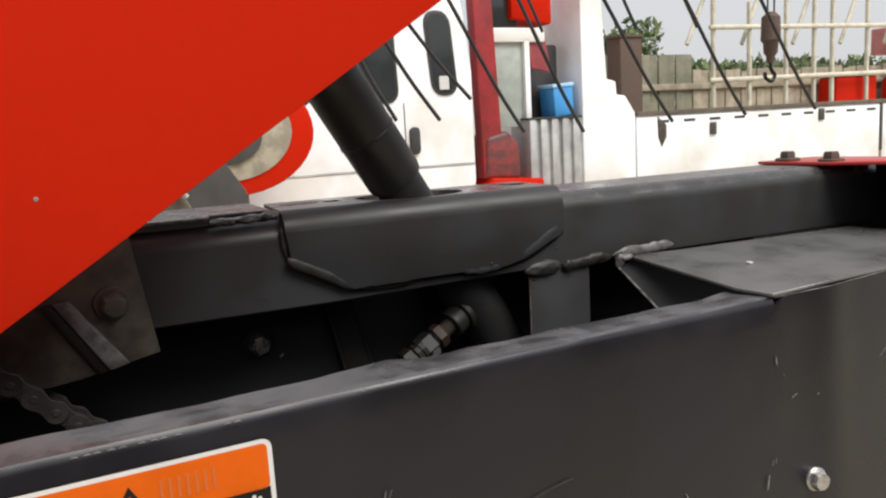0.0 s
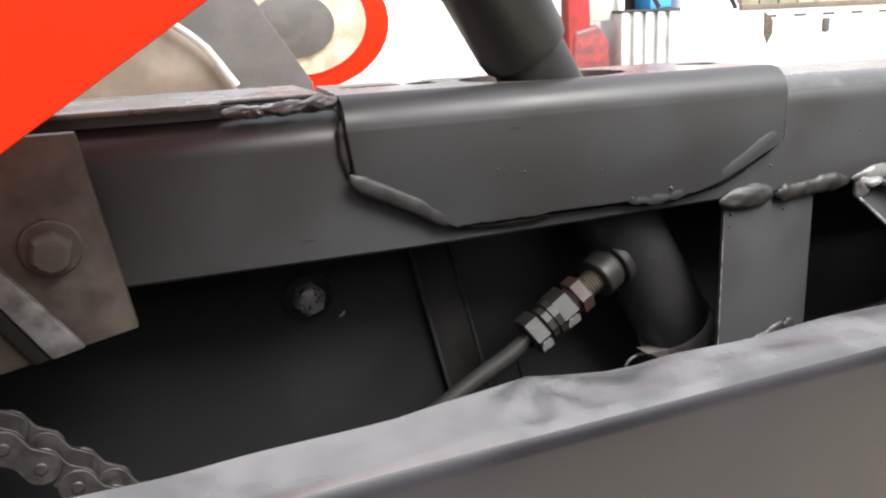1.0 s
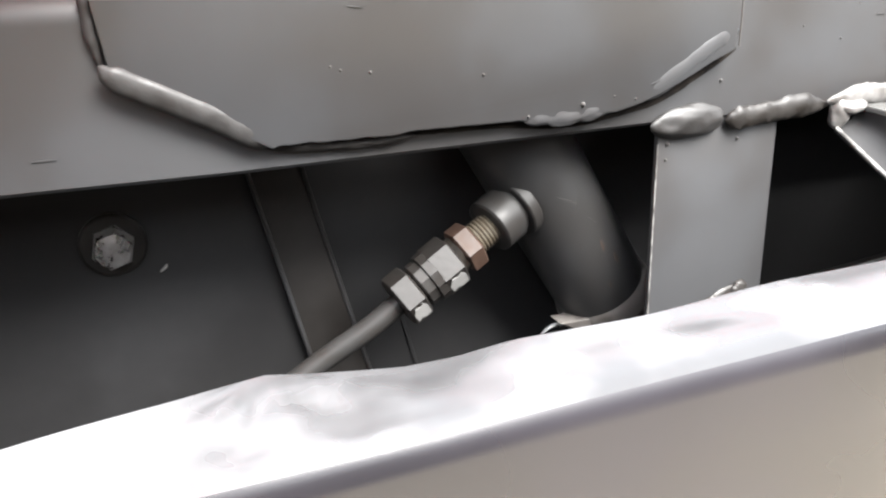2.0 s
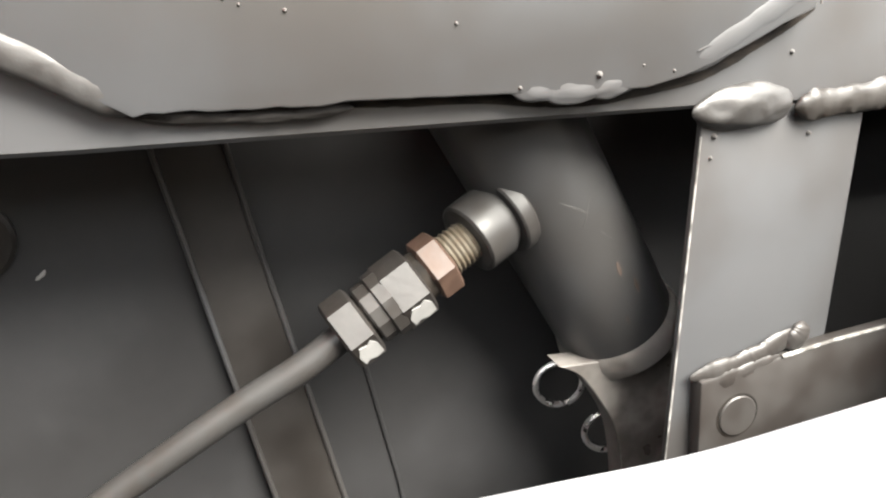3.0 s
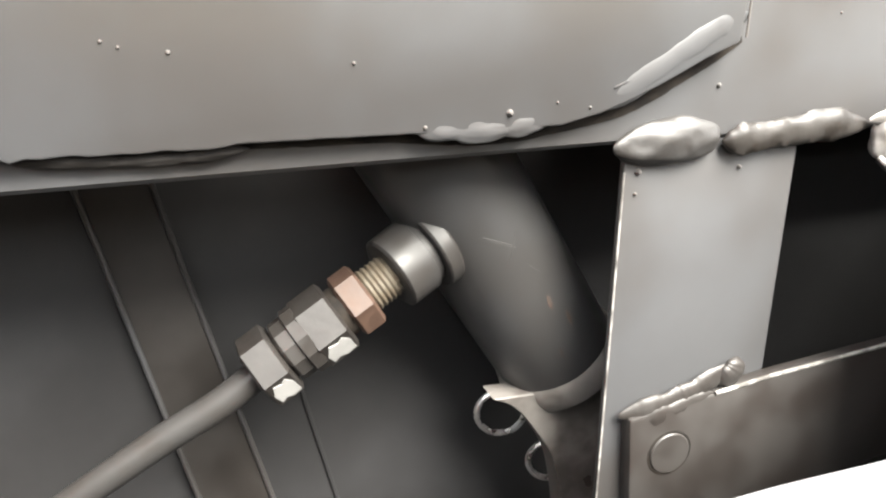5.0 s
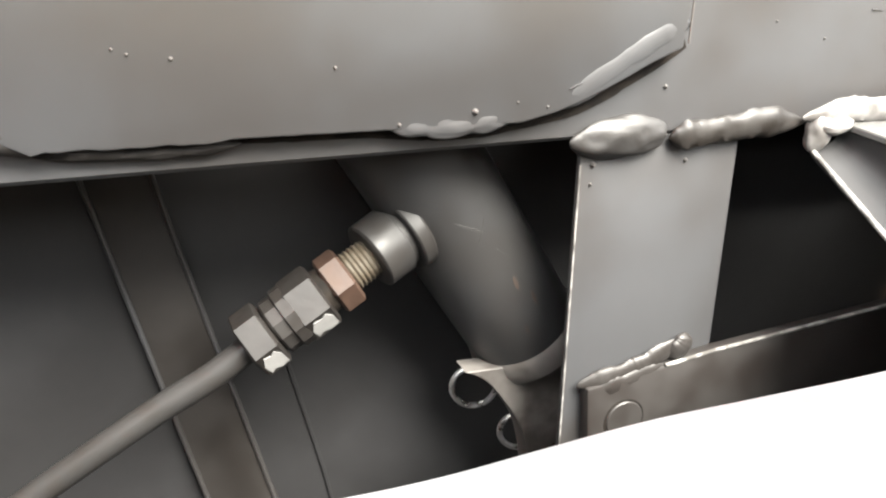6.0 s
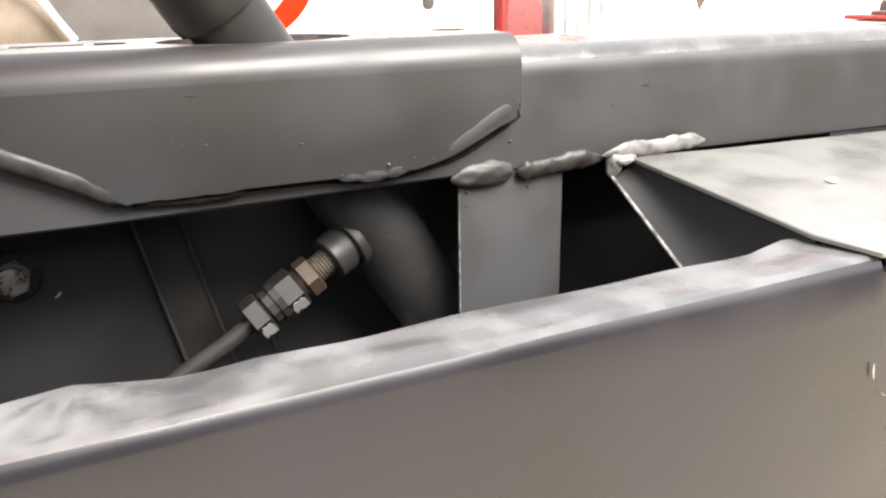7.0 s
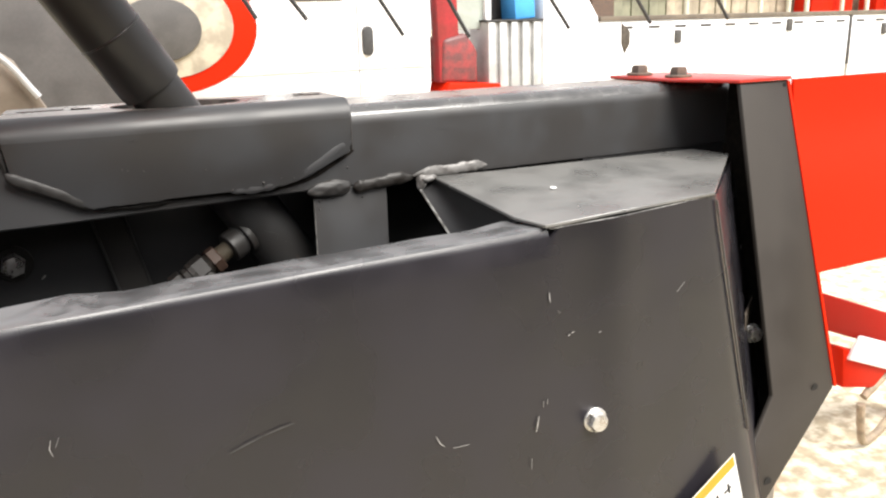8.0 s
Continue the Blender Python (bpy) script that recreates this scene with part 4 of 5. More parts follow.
part("plate", prism([(0.412, 0.104, 0.8742), (0.512, 0.104, 0.8742), (0.5165, -0.073, 0.8762), (0.4400, -0.073, 0.8762), (0.420, 0.0, 0.8745)], (0, 0, 0.0040), 0.0012), RED_GLOSS, flange)
for x, y in ((0.4340, 0.076), (0.4370, 0.014)):
    hex_bolt((x, y, 0.8792), (0, 0, 1), 0.0175, 0.0105, flange, RUST, 0.0150, spin=0.2, label="dark hexagon bolt with washer")
part("edge_strip", prism([(0.5120, ey(0.876) - 0.001, 0.8755), (0.5160, ey(0.876) - 0.001, 0.8755), (0.5475, ey(0.54) - 0.001, 0.540), (0.5435, ey(0.54) - 0.001, 0.540)], (0.001, 0.012, 0), 0.0006, 1), RED, flange, "thin red edge")

side = thing("red_side_sheet", (0.9, -0.1, 0.62), "bright red curved side sheet of the machine", "machine panel")
b = bmesh.new()
cols = []
for i in range(13):
    x = 0.518 + 0.9 * i / 12
    col = []
    for k in range(11):
        z = 0.8765 - 0.215 * k / 10
        col.append(b.verts.new((x + (0.024 * k / 10 if i == 0 else 0), ey(z) + 0.016 - 0.010 * math.sin(math.pi * k / 10) - 0.018 * max(0.0, 1 - k / 3) ** 1.5, z)))
    cols.append(col)
for a, c in zip(cols, cols[1:]):
    for k in range(10):
        b.faces.new((a[k], a[k + 1], c[k + 1], c[k]))
sh = part("sheet", b, RED, side)
sm = sh.modifiers.new("thickness", "SOLIDIFY")
sm.thickness, sm.offset = 0.004, 0.0
part("post", box(1.36, 1.42, -0.06, 0.0, 0.0, 0.875, 0.004), RED, side)

SETOUT = Matrix.Translation((-0.06, 0, 0.004))
imp = thing("red_implement", (1.4, 0.4, 0.0), "red implement frame with a white plate on the ground", "implement")
# half-strength copy of the red paints this channel as shaded
part("red_channel", prism([(1.08, 0.35, 0.452), (1.66, 0.35, 0.228), (1.66, 0.35, 0.148), (1.08, 0.35, 0.376)], (0, 0.06, 0), 0.006), material("shaded_red_enamel", (0.25, 0.010, 0.005), 0.6, vary=0.05, scale=6, grain=60, bump=0, spec=0.1), imp, "red channel with shade put into its colour")
part("white_plate", prism([(1.311, 0.335, 0.236), (1.344, 0.335, 0.283), (1.66, 0.335, 0.165), (1.66, 0.335, 0.100)], (0, 0.012, 0), 0.004), WHITE, imp, "white plate")
part("red_foot", prism([(1.300, 0.345, 0.262), (1.480, 0.345, 0.190), (1.420, 0.345, 0.142), (1.312, 0.345, 0.168)], (0, 0.05, 0), 0.006), RED, imp)
part("leg", box(1.09, 1.15, 0.36, 0.41, 0.0, 0.42, 0.004), RED, imp)
part("leg", box(1.60, 1.66, 0.36, 0.41, 0.0, 0.21, 0.004), RED, imp)
shk = thing("tow_shackle", (1.40, 0.30, 0.0), "rusty bent steel tow shackle standing on the ground", "shackle")
sp = smooth_path([(1.386, 0.35, 0.110), (1.394, 0.35, 0.060), (1.408, 0.35, 0.014), (1.440, 0.35, 0.016), (1.480, 0.35, 0.040), (1.518, 0.35, 0.080), (1.523, 0.35, 0.133), (1.495, 0.35, 0.163), (1.462, 0.35, 0.166), (1.420, 0.35, 0.143), (1.392, 0.35, 0.126)], 5)
part("loop", sweep(sp, 0.009, 10, rough=0.1), material("tan_dusty_steel", (0.34, 0.27, 0.19), 0.7, vary=0.3, scale=40, grain=200, bump=0.1), shk)

SETOUT = Matrix()

# ---- red guard plate over the left end ----
guard = thing("red_guard", (-0.5, -0.11, 0.8), "large flat red guard plate with a slanting edge", "machine guard")


def gz(x):
    return 0.832 + 0.648 * (x + 0.455)


b = prism([(-0.560, -0.1085, gz(-0.560)), (0.020, -0.1085, gz(0.020)), (0.020, -0.1085, 1.42), (-1.0, -0.1085, 1.42), (-1.0, -0.1085, gz(-0.56))], (0, -0.003, 0), 0.0010)
part("plate", b, RED, guard)
b = prism([(-0.560, -0.1085, gz(-0.56) + 0.0036), (0.020, -0.1085, gz(0.02) + 0.0036), (0.020, -0.1085, gz(0.02) + 0.0002), (-0.560, -0.1085, gz(-0.56) + 0.0002)], (0, 0.006, 0), 0.0008, 1)
part("folded_edge", b, RED, guard)
part("chip", lathe((-0.4225, -0.1113, 0.915), (-0.4225, -0.1119, 0.915), [(0, 0.0018), (1, 0.0012)], 7), SCRATCH, guard)
part("hanger", box(-0.86, -0.80, -0.108, -0.10, 0.76, 1.30, 0.002), RED, guard)

# ---- mounting bracket with bolt, and the drive chain ----
brk = thing("mounting_bracket", (-0.42, -0.01, 0.77), "dirty bare steel mounting bracket with a bolt", "bracket")
b = prism([(-0.3645, -0.0125, 0.8760), (-0.3500, -0.0125, 0.7825), (-0.4090, -0.0125, 0.7705), (-0.4700, -0.0125, 0.7640), (-0.5200, -0.0125, 0.7640), (-0.5200, -0.0125, 0.8760)], (0, 0.0075, 0), 0.0012)
part("plate", b, BARE, brk)
hex_bolt((-0.3815, -0.0150, 0.8262), (0.12, -1, -0.12), 0.0165, 0.0100, brk, BARE, 0.0, spin=0.3, label="worn bolt head")
part("washer", lathe((-0.3815, -0.0122, 0.8262), (-0.3813, -0.0155, 0.8260), [(0, 0.0132), (0.7, 0.0132), (1, 0.0124)], 30), BARE, brk)
b = prism([(-0.4230, -0.0128, 0.8320), (-0.4110, -0.0128, 0.8330), (-0.3735, -0.0128, 0.7790), (-0.3880, -0.0128, 0.7755)], (0, -0.0065, 0), 0.0016)
part("diagonal_strip", b, PALE_WELD, brk, "pale diagonal flat strip")
b = prism([(-0.4320, -0.0128, 0.8300), (-0.4235, -0.0128, 0.8315), (-0.3885, -0.0128, 0.7750), (-0.3960, -0.0128, 0.7735)], (0, -0.0035, 0), 0.0010)
part("side_strip", b, STEEL, brk, "bright scraped strip edge")

chain = thing("roller_chain", (-0.40, 0.0, 0.70), "oily black roller chain", "chain")
c0, c1 = Vector((-0.470, -0.006, 0.7900)), Vector((-0.330, -0.004, 0.6560))
cd = (c1 - c0).normalized()
pitch = 0.0191
cn = Vector((0, -1, 0))
cu = cd.cross(cn).normalized()
for i in range(10):
    m0 = c0 + cd * pitch * i
    m1 = m0 + cd * pitch
    off = 0.0085 if i % 2 else 0.0115
    for s in (-1, 1):
        pts = []
        for k in range(9):
            a = math.pi * (0.5 + k / 8)
            pts.append(m0 + cn * off * s + (cd * math.cos(a) + cu * math.sin(a)) * 0.0088)
        pts.append((m0 + m1) / 2 + cn * off * s - cu * 0.0062)
        for k in range(9):
            a = math.pi * (-0.5 + k / 8)
            pts.append(m1 + cn * off * s + (cd * math.cos(a) + cu * math.sin(a)) * 0.0088)
        pts.append((m0 + m1) / 2 + cn * off * s + cu * 0.0062)
        part("link_plate", prism(pts, cn * 0.0024, 0.0004, 1), CHAIN, chain)
    part("roller", rod(m0 - cn * 0.008, m0 + cn * 0.008, 0.0060, 16), CHAIN, chain)
    part("pin", rod(m0 - cn * 0.0150, m0 + cn * 0.0150, 0.0031, 12, 0.0006), CHAIN, chain)

# ---- decals on the cover ----
SETOUT = COVER_SET
dec = thing("warning_decal", (-0.39, -0.191, 0.73), "orange and black warning decal with a white border", "decal")


def decal_quad(name, u0, u1, v0, v1, lift, mat, label="", corner=0.0):
    """A flat piece of the decal; u runs along the cover, v up from its lower edge."""
    def at(u, v):
        x, z = -0.3080 - 0.1700 * (1 - u), 0.6950 + 0.0780 * v
        return Vector((x, py(z) - 0.0022 - lift, z))
    pts = []
    cu_, cv_ = corner / 0.17, corner / 0.078
    if corner:
        for cx, cy, a0 in ((u1 - cu_, v1 - cv_, 0), (u0 + cu_, v1 - cv_, 90), (u0 + cu_, v0 + cv_, 180), (u1 - cu_, v0 + cv_, 270)):
            pts += [at(cx + cu_ * math.cos(radians(a0 + 22.5 * k)), cy + cv_ * math.sin(radians(a0 + 22.5 * k))) for k in range(5)]
    else:
        pts = [at(u0, v0), at(u1, v0), at(u1, v1), at(u0, v1)]
    return part(name, prism(pts, (0, -0.0002, 0)), mat, dec, label)


decal_quad("border", 0, 1, 0, 1, 0.0, LABEL_W, "white border", 0.006)
decal_quad("orange_field", 0.018, 0.982, 0.60, 0.965, 0.0003, LABEL_O, "orange heading field", 0.0035)
decal_quad("black_field", 0.018, 0.982, 0.03, 0.61, 0.0003, LABEL_B, "black text field")


def decal_tri(u, v, s, mat, lift):
    z = 0.6950 + 0.0780 * v
    x = -0.3080 - 0.1700 * (1 - u)
    pts = [(x - s * 0.6, py(z) - 0.0024 - lift, z), (x + s * 0.6, py(z) - 0.0024 - lift, z), (x, py(z + s) - 0.0024 - lift, z + s)]
    return prism(pts, (0, -0.0002, 0))


part("warning_triangle", decal_tri(0.50, 0.66, 0.017, LABEL_B, 0.0006), LABEL_B, dec)
decal_quad("exclamation_bar", 0.497, 0.505, 0.73, 0.80, 0.0010, LABEL_O)
for k in range(7):
    decal_quad("heading_stroke", 0.600 + 0.030 * k, 0.612 + 0.030 * k, 0.70, 0.87, 0.0006, material("heading_ink", (0.5, 0.11, 0.02), 0.4, vary=0.05, bump=0) if k == 0 else bpy.data.materials["heading_ink"])
for k in range(14):
    decal_quad("text_stroke", 0.66 + 0.021 * k, 0.673 + 0.021 * k, 0.455, 0.545 + (0.02 if k % 3 == 0 else 0), 0.0006, LABEL_W)
for k in range(9):
    decal_quad("text_line", 0.08, 0.42 + 0.05 * ((k * 7) % 4), 0.10 + 0.035 * k, 0.118 + 0.035 * k, 0.0006, LABEL_W)

dec2 = thing("small_decal", (0.31, -0.204, 0.46), "small tilted white decal with an orange border", "decal")
ca, sa = math.cos(radians(30)), math.sin(radians(30))


def tilt_quad(name, u0, u1, v0, v1, lift, mat, label=""):
    """u along the decal, v down from its upper edge, turned in the cover's plane."""
    pts = []
    for u, v in ((u0, v0), (u1, v0), (u1, v1), (u0, v1)):
        x, z = 0.3350 - ca * u + sa * v * 0.45, 0.5385 - sa * u - ca * v
        pts.append((x, py(z) - 0.0002 - lift, z))
    return part(name, prism(pts, (0, -0.0003, 0)), mat, dec2, label)


tilt_quad("border", -0.002, 0.112, -0.0015, 0.104, 0.0046, LABEL_W)
tilt_quad("orange_band", 0.0, 0.110, 0.0, 0.0120, 0.0049, LABEL_Y, "orange band")
tilt_quad("white_field", 0.0, 0.110, 0.0130, 0.1, 0.0049, LABEL_W)
for k in range(3):
    tilt_quad("text_stroke", 0.012 + 0.016 * k, 0.0145 + 0.016 * k, 0.024, 0.036, 0.0052, LABEL_B)
tilt_quad("text_stroke", 0.010, 0.020, 0.029, 0.0315, 0.0052, LABEL_B)

# chips along the lip's corner
for x0, n in ((-0.420, 5), (-0.383, 4), (-0.335, 2)):
    for k in range(n):
        x = x0 + 0.006 * k + 0.003 * noise.noise(Vector((k * 3.1, x0 * 9, 2)))
        scratch([(x, py(0.79) - 0.0016, 0.7870), (x + 0.0025, py(0.79) - 0.0015, 0.7874), (x + 0.0042, py(0.79) - 0.0016, 0.7868)], 0.0004 + 0.0006 * abs(noise.noise(Vector((k * 2.3, x0 * 5, 8)))), panel, "paint_chip")

SETOUT = Matrix()

# ---- machine parts behind the beam ----
disc = thing("red_fan_housing", (0.61, 4.4, 0.0), "red rimmed cream fan housing on a stand", "fan housing")


def oval(y, cx, cz, rx, rz, deep, bevel=0.01):
    return prism([(cx + rx * math.cos(a), y, cz + rz * math.sin(a)) for a in (2 * math.pi * k / 40 for k in range(40))], (0, deep, 0), bevel)


part("rim", oval(4.4, 0.610, 0.960, 0.530, 0.385, 0.26, 0.02), RED, disc)
part("web", oval(4.385, 0.585, 0.970, 0.405, 0.300, 0.03, 0.006), CREAM, disc, "cream painted web")
part("hub", oval(4.355, 0.560, 0.950, 0.235, 0.180, 0.04, 0.01), DULL, disc, "grey hub cover")
part("stand", box(0.52, 0.70, 4.45, 4.60, 0.0, 0.70, 0.004), DULL, disc)
gp = thing("belt_guard", (-0.2, 1.5, 0.0), "dull grey sheet belt guard behind the beam", "machine guard")
part("sheet", prism([(-0.60, 1.50, 0.55), (0.065, 1.50, 0.55), (0.055, 1.50, 0.80), (-0.050, 1.50, 0.97), (-0.15, 1.50, 1.13), (-0.60, 1.50, 1.25)], (0, 0.04, 0), 0.008), DULL, gp)
part("leg", box(-0.30, -0.24, 1.50, 1.53, 0.0, 0.56, 0.003), DULL, gp)
fin = thing("cream_chute", (-0.3, 0.9, 0.0), "cream sheet chute with folded ribs", "chute")
for k in range(1, 2):
    part("rib", sweep(smooth_path([(-0.46 + 0.03 * k, 0.88, 1.03 - 0.016 * k), (-0.36 + 0.03 * k, 0.88, 0.985 - 0.016 * k), (-0.27 + 0.03 * k, 0.88, 0.92 - 0.012 * k), (-0.22 + 0.03 * k, 0.88, 0.84)], 6), 0.006, 10), SILVER, fin)
part("body", prism([(-0.70, 0.90, 0.80), (-0.17, 0.90, 0.80), (-0.22, 0.90, 0.90), (-0.30, 0.90, 0.965), (-0.46, 0.90, 1.03), (-0.70, 0.90, 1.05)], (0, 0.05, 0), 0.008), TAN, fin)
part("leg", box(-0.50, -0.46, 0.91, 0.94, 0.0, 0.81, 0.003), DULL, fin)

SETOUT = Matrix.Translation((-0.02, 0, 0.008))
reel = thing("tine_reel", (0.5, 0.6, 0.0), "hay reel bar with thin black spring tines", "reel")
part("bar", rod((-0.25, 0.6, 1.30), (1.9, 0.6, 1.30), 0.018, 16), RED, reel)
part("stand", box(1.84, 1.90, 0.57, 0.63, 0.0, 1.31, 0.004), RED, reel)
for tx, tz, dx, yy in ((0.518, 0.912, 0.56, 0.6), (0.732, 0.921, 0.70, 0.6), (0.928, 0.926, 0.71, 0.6), (1.135, 0.930, 0.74, 0.6), (0.400, 0.918, 0.61, 0.62), (0.303, 0.982, 0.84, 0.64), (0.230, 0.947, 0.67, 0.62), (0.148, 0.950, 0.53, 0.62)):
    h = 1.30 - tz
    pts = smooth_path([(tx - dx * h, yy, 1.30), (tx - dx * h * 0.62, yy - 0.004, tz + h * 0.60), (tx - dx * h * 0.25, yy, tz + h * 0.22), (tx, yy + 0.004, tz)], 6)
    part("tine", sweep(pts, 0.0036, 8), RUBBER, reel)
for tx, tz, dx in ((0.471, 1.101, 0.5), (0.692, 1.107, 0.55), (0.85, 1.11, 0.6)):
    h = 1.30 - tz
    part("tine", sweep(smooth_path([(tx - dx * h, 0.66, 1.30), (tx - dx * h * 0.4, 0.66, tz + h * 0.4), (tx, 0.66, tz)], 6), 0.0032, 8), RUBBER, reel)

# ---- vehicles in the yard ----
VY = 5.0
SETOUT = Matrix.Translation((-0.28, 0, 0)) @ Matrix.Diagonal((1, 1, 1.12, 1))
van = thing("van", (1.0, 5.8, 0.0), "white van with dark windows parked in the yard", "van")
bodyp = [(-1.70, 0.30), (2.86, 0.30), (2.895, 0.45), (2.895, 1.20), (2.84, 1.62), (2.74, 1.92), (2.60, 1.98), (-1.5, 1.98), (-1.7, 1.85)]
part("body", prism([(x, VY, z) for x, z in bodyp], (0, 1.7, 0), 0.03, 3), WHITE, van)


def rounded(x0, x1, z0, z1, r, lean=0.0):
    pts = []
    for cx, cz, a0 in ((x1 - r, z1 - r, 0), (x0 + r, z1 - r, 90), (x0 + r, z0 + r, 180), (x1 - r, z0 + r, 270)):
        for k in range(5):
            a = radians(a0 + 22.5 * k)
            x, z = cx + r * math.cos(a), cz + r * math.sin(a)
            pts.append((x - lean * (z - z0), z))
    return pts


for x0, x1, z0, z1, ln in ((2.545, 2.765, 1.04, 1.60, 0.10), (1.78, 2.27, 1.00, 1.62, 0.04), (0.6, 1.6, 1.0, 1.62, 0.0)):
    wdw = part("window", prism([(x, VY - 0.012, z) for x, z in rounded(x0, x1, z0, z1, 0.09, ln)], (0, 0.03, 0), 0.004), RUBBER, van)
    part("pane", prism([(x, VY - 0.016, z) for x, z in rounded(x0 + 0.02, x1 - 0.02, z0 + 0.02, z1 - 0.02, 0.08, ln)], (0, 0.01, 0)), GLASS, wdw)
part("window_sticker", box(2.60, 2.68, VY - 0.019, VY - 0.0165, 1.08, 1.17), LABEL_W, van)
part("door_handle", prism([(x, VY - 0.03, z) for x, z in rounded(2.335, 2.415, 0.655, 0.84, 0.035)], (0, 0.035, 0), 0.008), RUBBER, van, "black door handle")
part("body_crease", box(-1.6, 2.88, VY - 0.006, VY + 0.01, 0.560, 0.578, 0.003), SILVER, van)
part("door_gap", box(2.30, 2.308, VY - 0.002, VY + 0.01, 0.36, 1.0), RUBBER, van)
for x in (-1.2, 0.72):
    wheel = part("wheel", rod((x, VY + 0.02, 0.33), (x, VY + 0.24, 0.33), 0.33, 36, 0.03), RUBBER, van)
    part("rim", rod((x, VY + 0.0, 0.33), (x, VY + 0.05, 0.33), 0.20, 24, 0.01), SILVER, wheel)

trac = thing("red_loader", (3.2, 5.3, 0.0), "dark red loader with a glazed cab and mast", "loader")
CRIMSON = material("crimson_enamel", (0.3, 0.016, 0.022), 0.45, vary=0.3, scale=4, grain=40, bump=0.05, tint=(0.2, 0.02, 0.02))
part("mast", prism([(2.915, VY + 0.02, 2.3), (3.075, VY + 0.02, 2.3), (3.16, VY + 0.02, 0.45), (2.975, VY + 0.02, 0.45)], (0, 0.12, 0), 0.01), CRIMSON, trac)
part("base", prism([(2.93, VY - 0.05, 0.30), (3.50, VY - 0.05, 0.30), (3.48, VY - 0.05, 0.425), (3.02, VY - 0.05, 0.455)], (0, 0.5, 0), 0.015), RED, trac)
part("gearbox", prism([(2.98, VY, 0.45), (3.30, VY, 0.43), (3.30, VY, 0.66), (3.20, VY, 0.78), (3.0, VY, 0.74)], (0, 0.4, 0), 0.03, 3), material("dark_red_iron", (0.22, 0.03, 0.03), 0.6, vary=0.5, scale=9, grain=60, bump=0.2, tint=(0.1, 0.03, 0.03)), trac)
part("skid", box(2.95, 3.45, VY, VY + 0.4, 0.0, 0.31, 0.01), RUST, trac)
part("cab_glass", box(3.13, 3.43, VY + 0.12, VY + 0.14, 0.80, 1.42, 0.004), material("misty_glass", (0.42, 0.46, 0.42), 0.2, vary=0.25, scale=3, grain=12, bump=0), trac)
part("cab_bar", box(3.09, 3.62, VY + 0.08, VY + 0.13, 1.40, 1.50, 0.01), WHITE, trac)
part("cab_upper_pane", box(3.10, 3.38, VY + 0.12, VY + 0.14, 1.50, 1.9, 0.004), GLASS, trac)
part("cab_post", box(3.42, 3.47, VY + 0.08, VY + 0.13, 0.80, 1.42, 0.006), WHITE, trac)
part("cab_roof", prism([(3.30, VY + 0.06, 1.56), (3.68, VY + 0.06, 1.52), (3.68, VY + 0.06, 2.0), (3.30, VY + 0.06, 2.0)], (0, 0.4, 0), 0.02), RED, trac)
part("cab_strip", prism([(3.48, VY + 0.11, 1.50), (3.62, VY + 0.11, 1.50), (3.70, VY + 0.11, 1.18), (3.50, VY + 0.11, 1.22)], (0, 0.03, 0), 0.004), material("faded_red", (0.35, 0.06, 0.07), 0.6, vary=0.3, scale=5, grain=40, bump=0), trac)
part("seat_back", box(3.47, 3.88, VY + 0.30, VY + 0.36, 0.80, 1.40, 0.02), DULL, trac)
blue = thing("blue_crate", (3.67, 5.1, 0.83), "bright blue plastic crate on the loader deck", "crate")
b = box(3.665, 3.855, VY + 0.03, VY + 0.25, 0.862, 1.085, 0.012)
bmesh.ops.rotate(b, cent=(3.76, VY + 0.14, 0.862), matrix=Matrix.Rotation(radians(-4), 3, "Y"), verts=b.verts)
part("shell", b, BLUE, blue)
b = box(3.653, 3.867, VY + 0.02, VY + 0.26, 1.072, 1.100, 0.008)
bmesh.ops.rotate(b, cent=(3.76, VY + 0.14, 0.862), matrix=Matrix.Rotation(radians(-4), 3, "Y"), verts=b.verts)
part("rim", b, material("pale_blue_plastic", (0.35, 0.58, 0.80), 0.45, vary=0.1, scale=6, grain=60, bump=0), blue, "pale worn rim")
deck = thing("ribbed_sheet", (3.65, 5.05, 0.0), "pale galvanised ribbed sheet standing below the crate", "sheet")
for k in range(5):
    x = 3.39 + 0.105 * k
    part("rib", box(x, x + 0.070, VY - 0.01, VY + 0.30, 0.0, 0.85, 0.015), SILVER, deck)
    part("groove", box(x + 0.0705, x + 0.1045, VY + 0.02, VY + 0.28, 0.0, 0.84, 0), SILVER, deck)
part("top_rail", box(3.38, 3.90, VY - 0.015, VY + 0.30, 0.846, 0.860, 0.002), RUBBER, deck)

truck = thing("flatbed_truck", (6.5, 5.9, 0.0), "white flatbed truck with low drop sides", "truck")
part("headboard", prism([(3.915, VY, 0.22), (4.46, VY, 0.22), (4.46, VY, 0.86), (4.36, VY, 0.99), (4.27, VY, 1.0), (4.26, VY, 1.10), (4.17, VY, 1.12), (4.15, VY, 1.38), (4.10, VY, 2.1), (3.915, VY, 2.1)], (0, 1.9, 0), 0.012), WHITE, truck)
part("drop_side", box(4.475, 7.60, VY, VY + 0.05, 0.24, 0.825, 0.01), WHITE, truck)
part("drop_side", box(7.64, 11.0, VY, VY + 0.05, 0.24, 0.835, 0.01), WHITE, truck)
part("top_rail", box(4.475, 11.0, VY - 0.012, VY + 0.06, 0.826, 0.865, 0.006), BROWN, truck, "brown timber top rail")
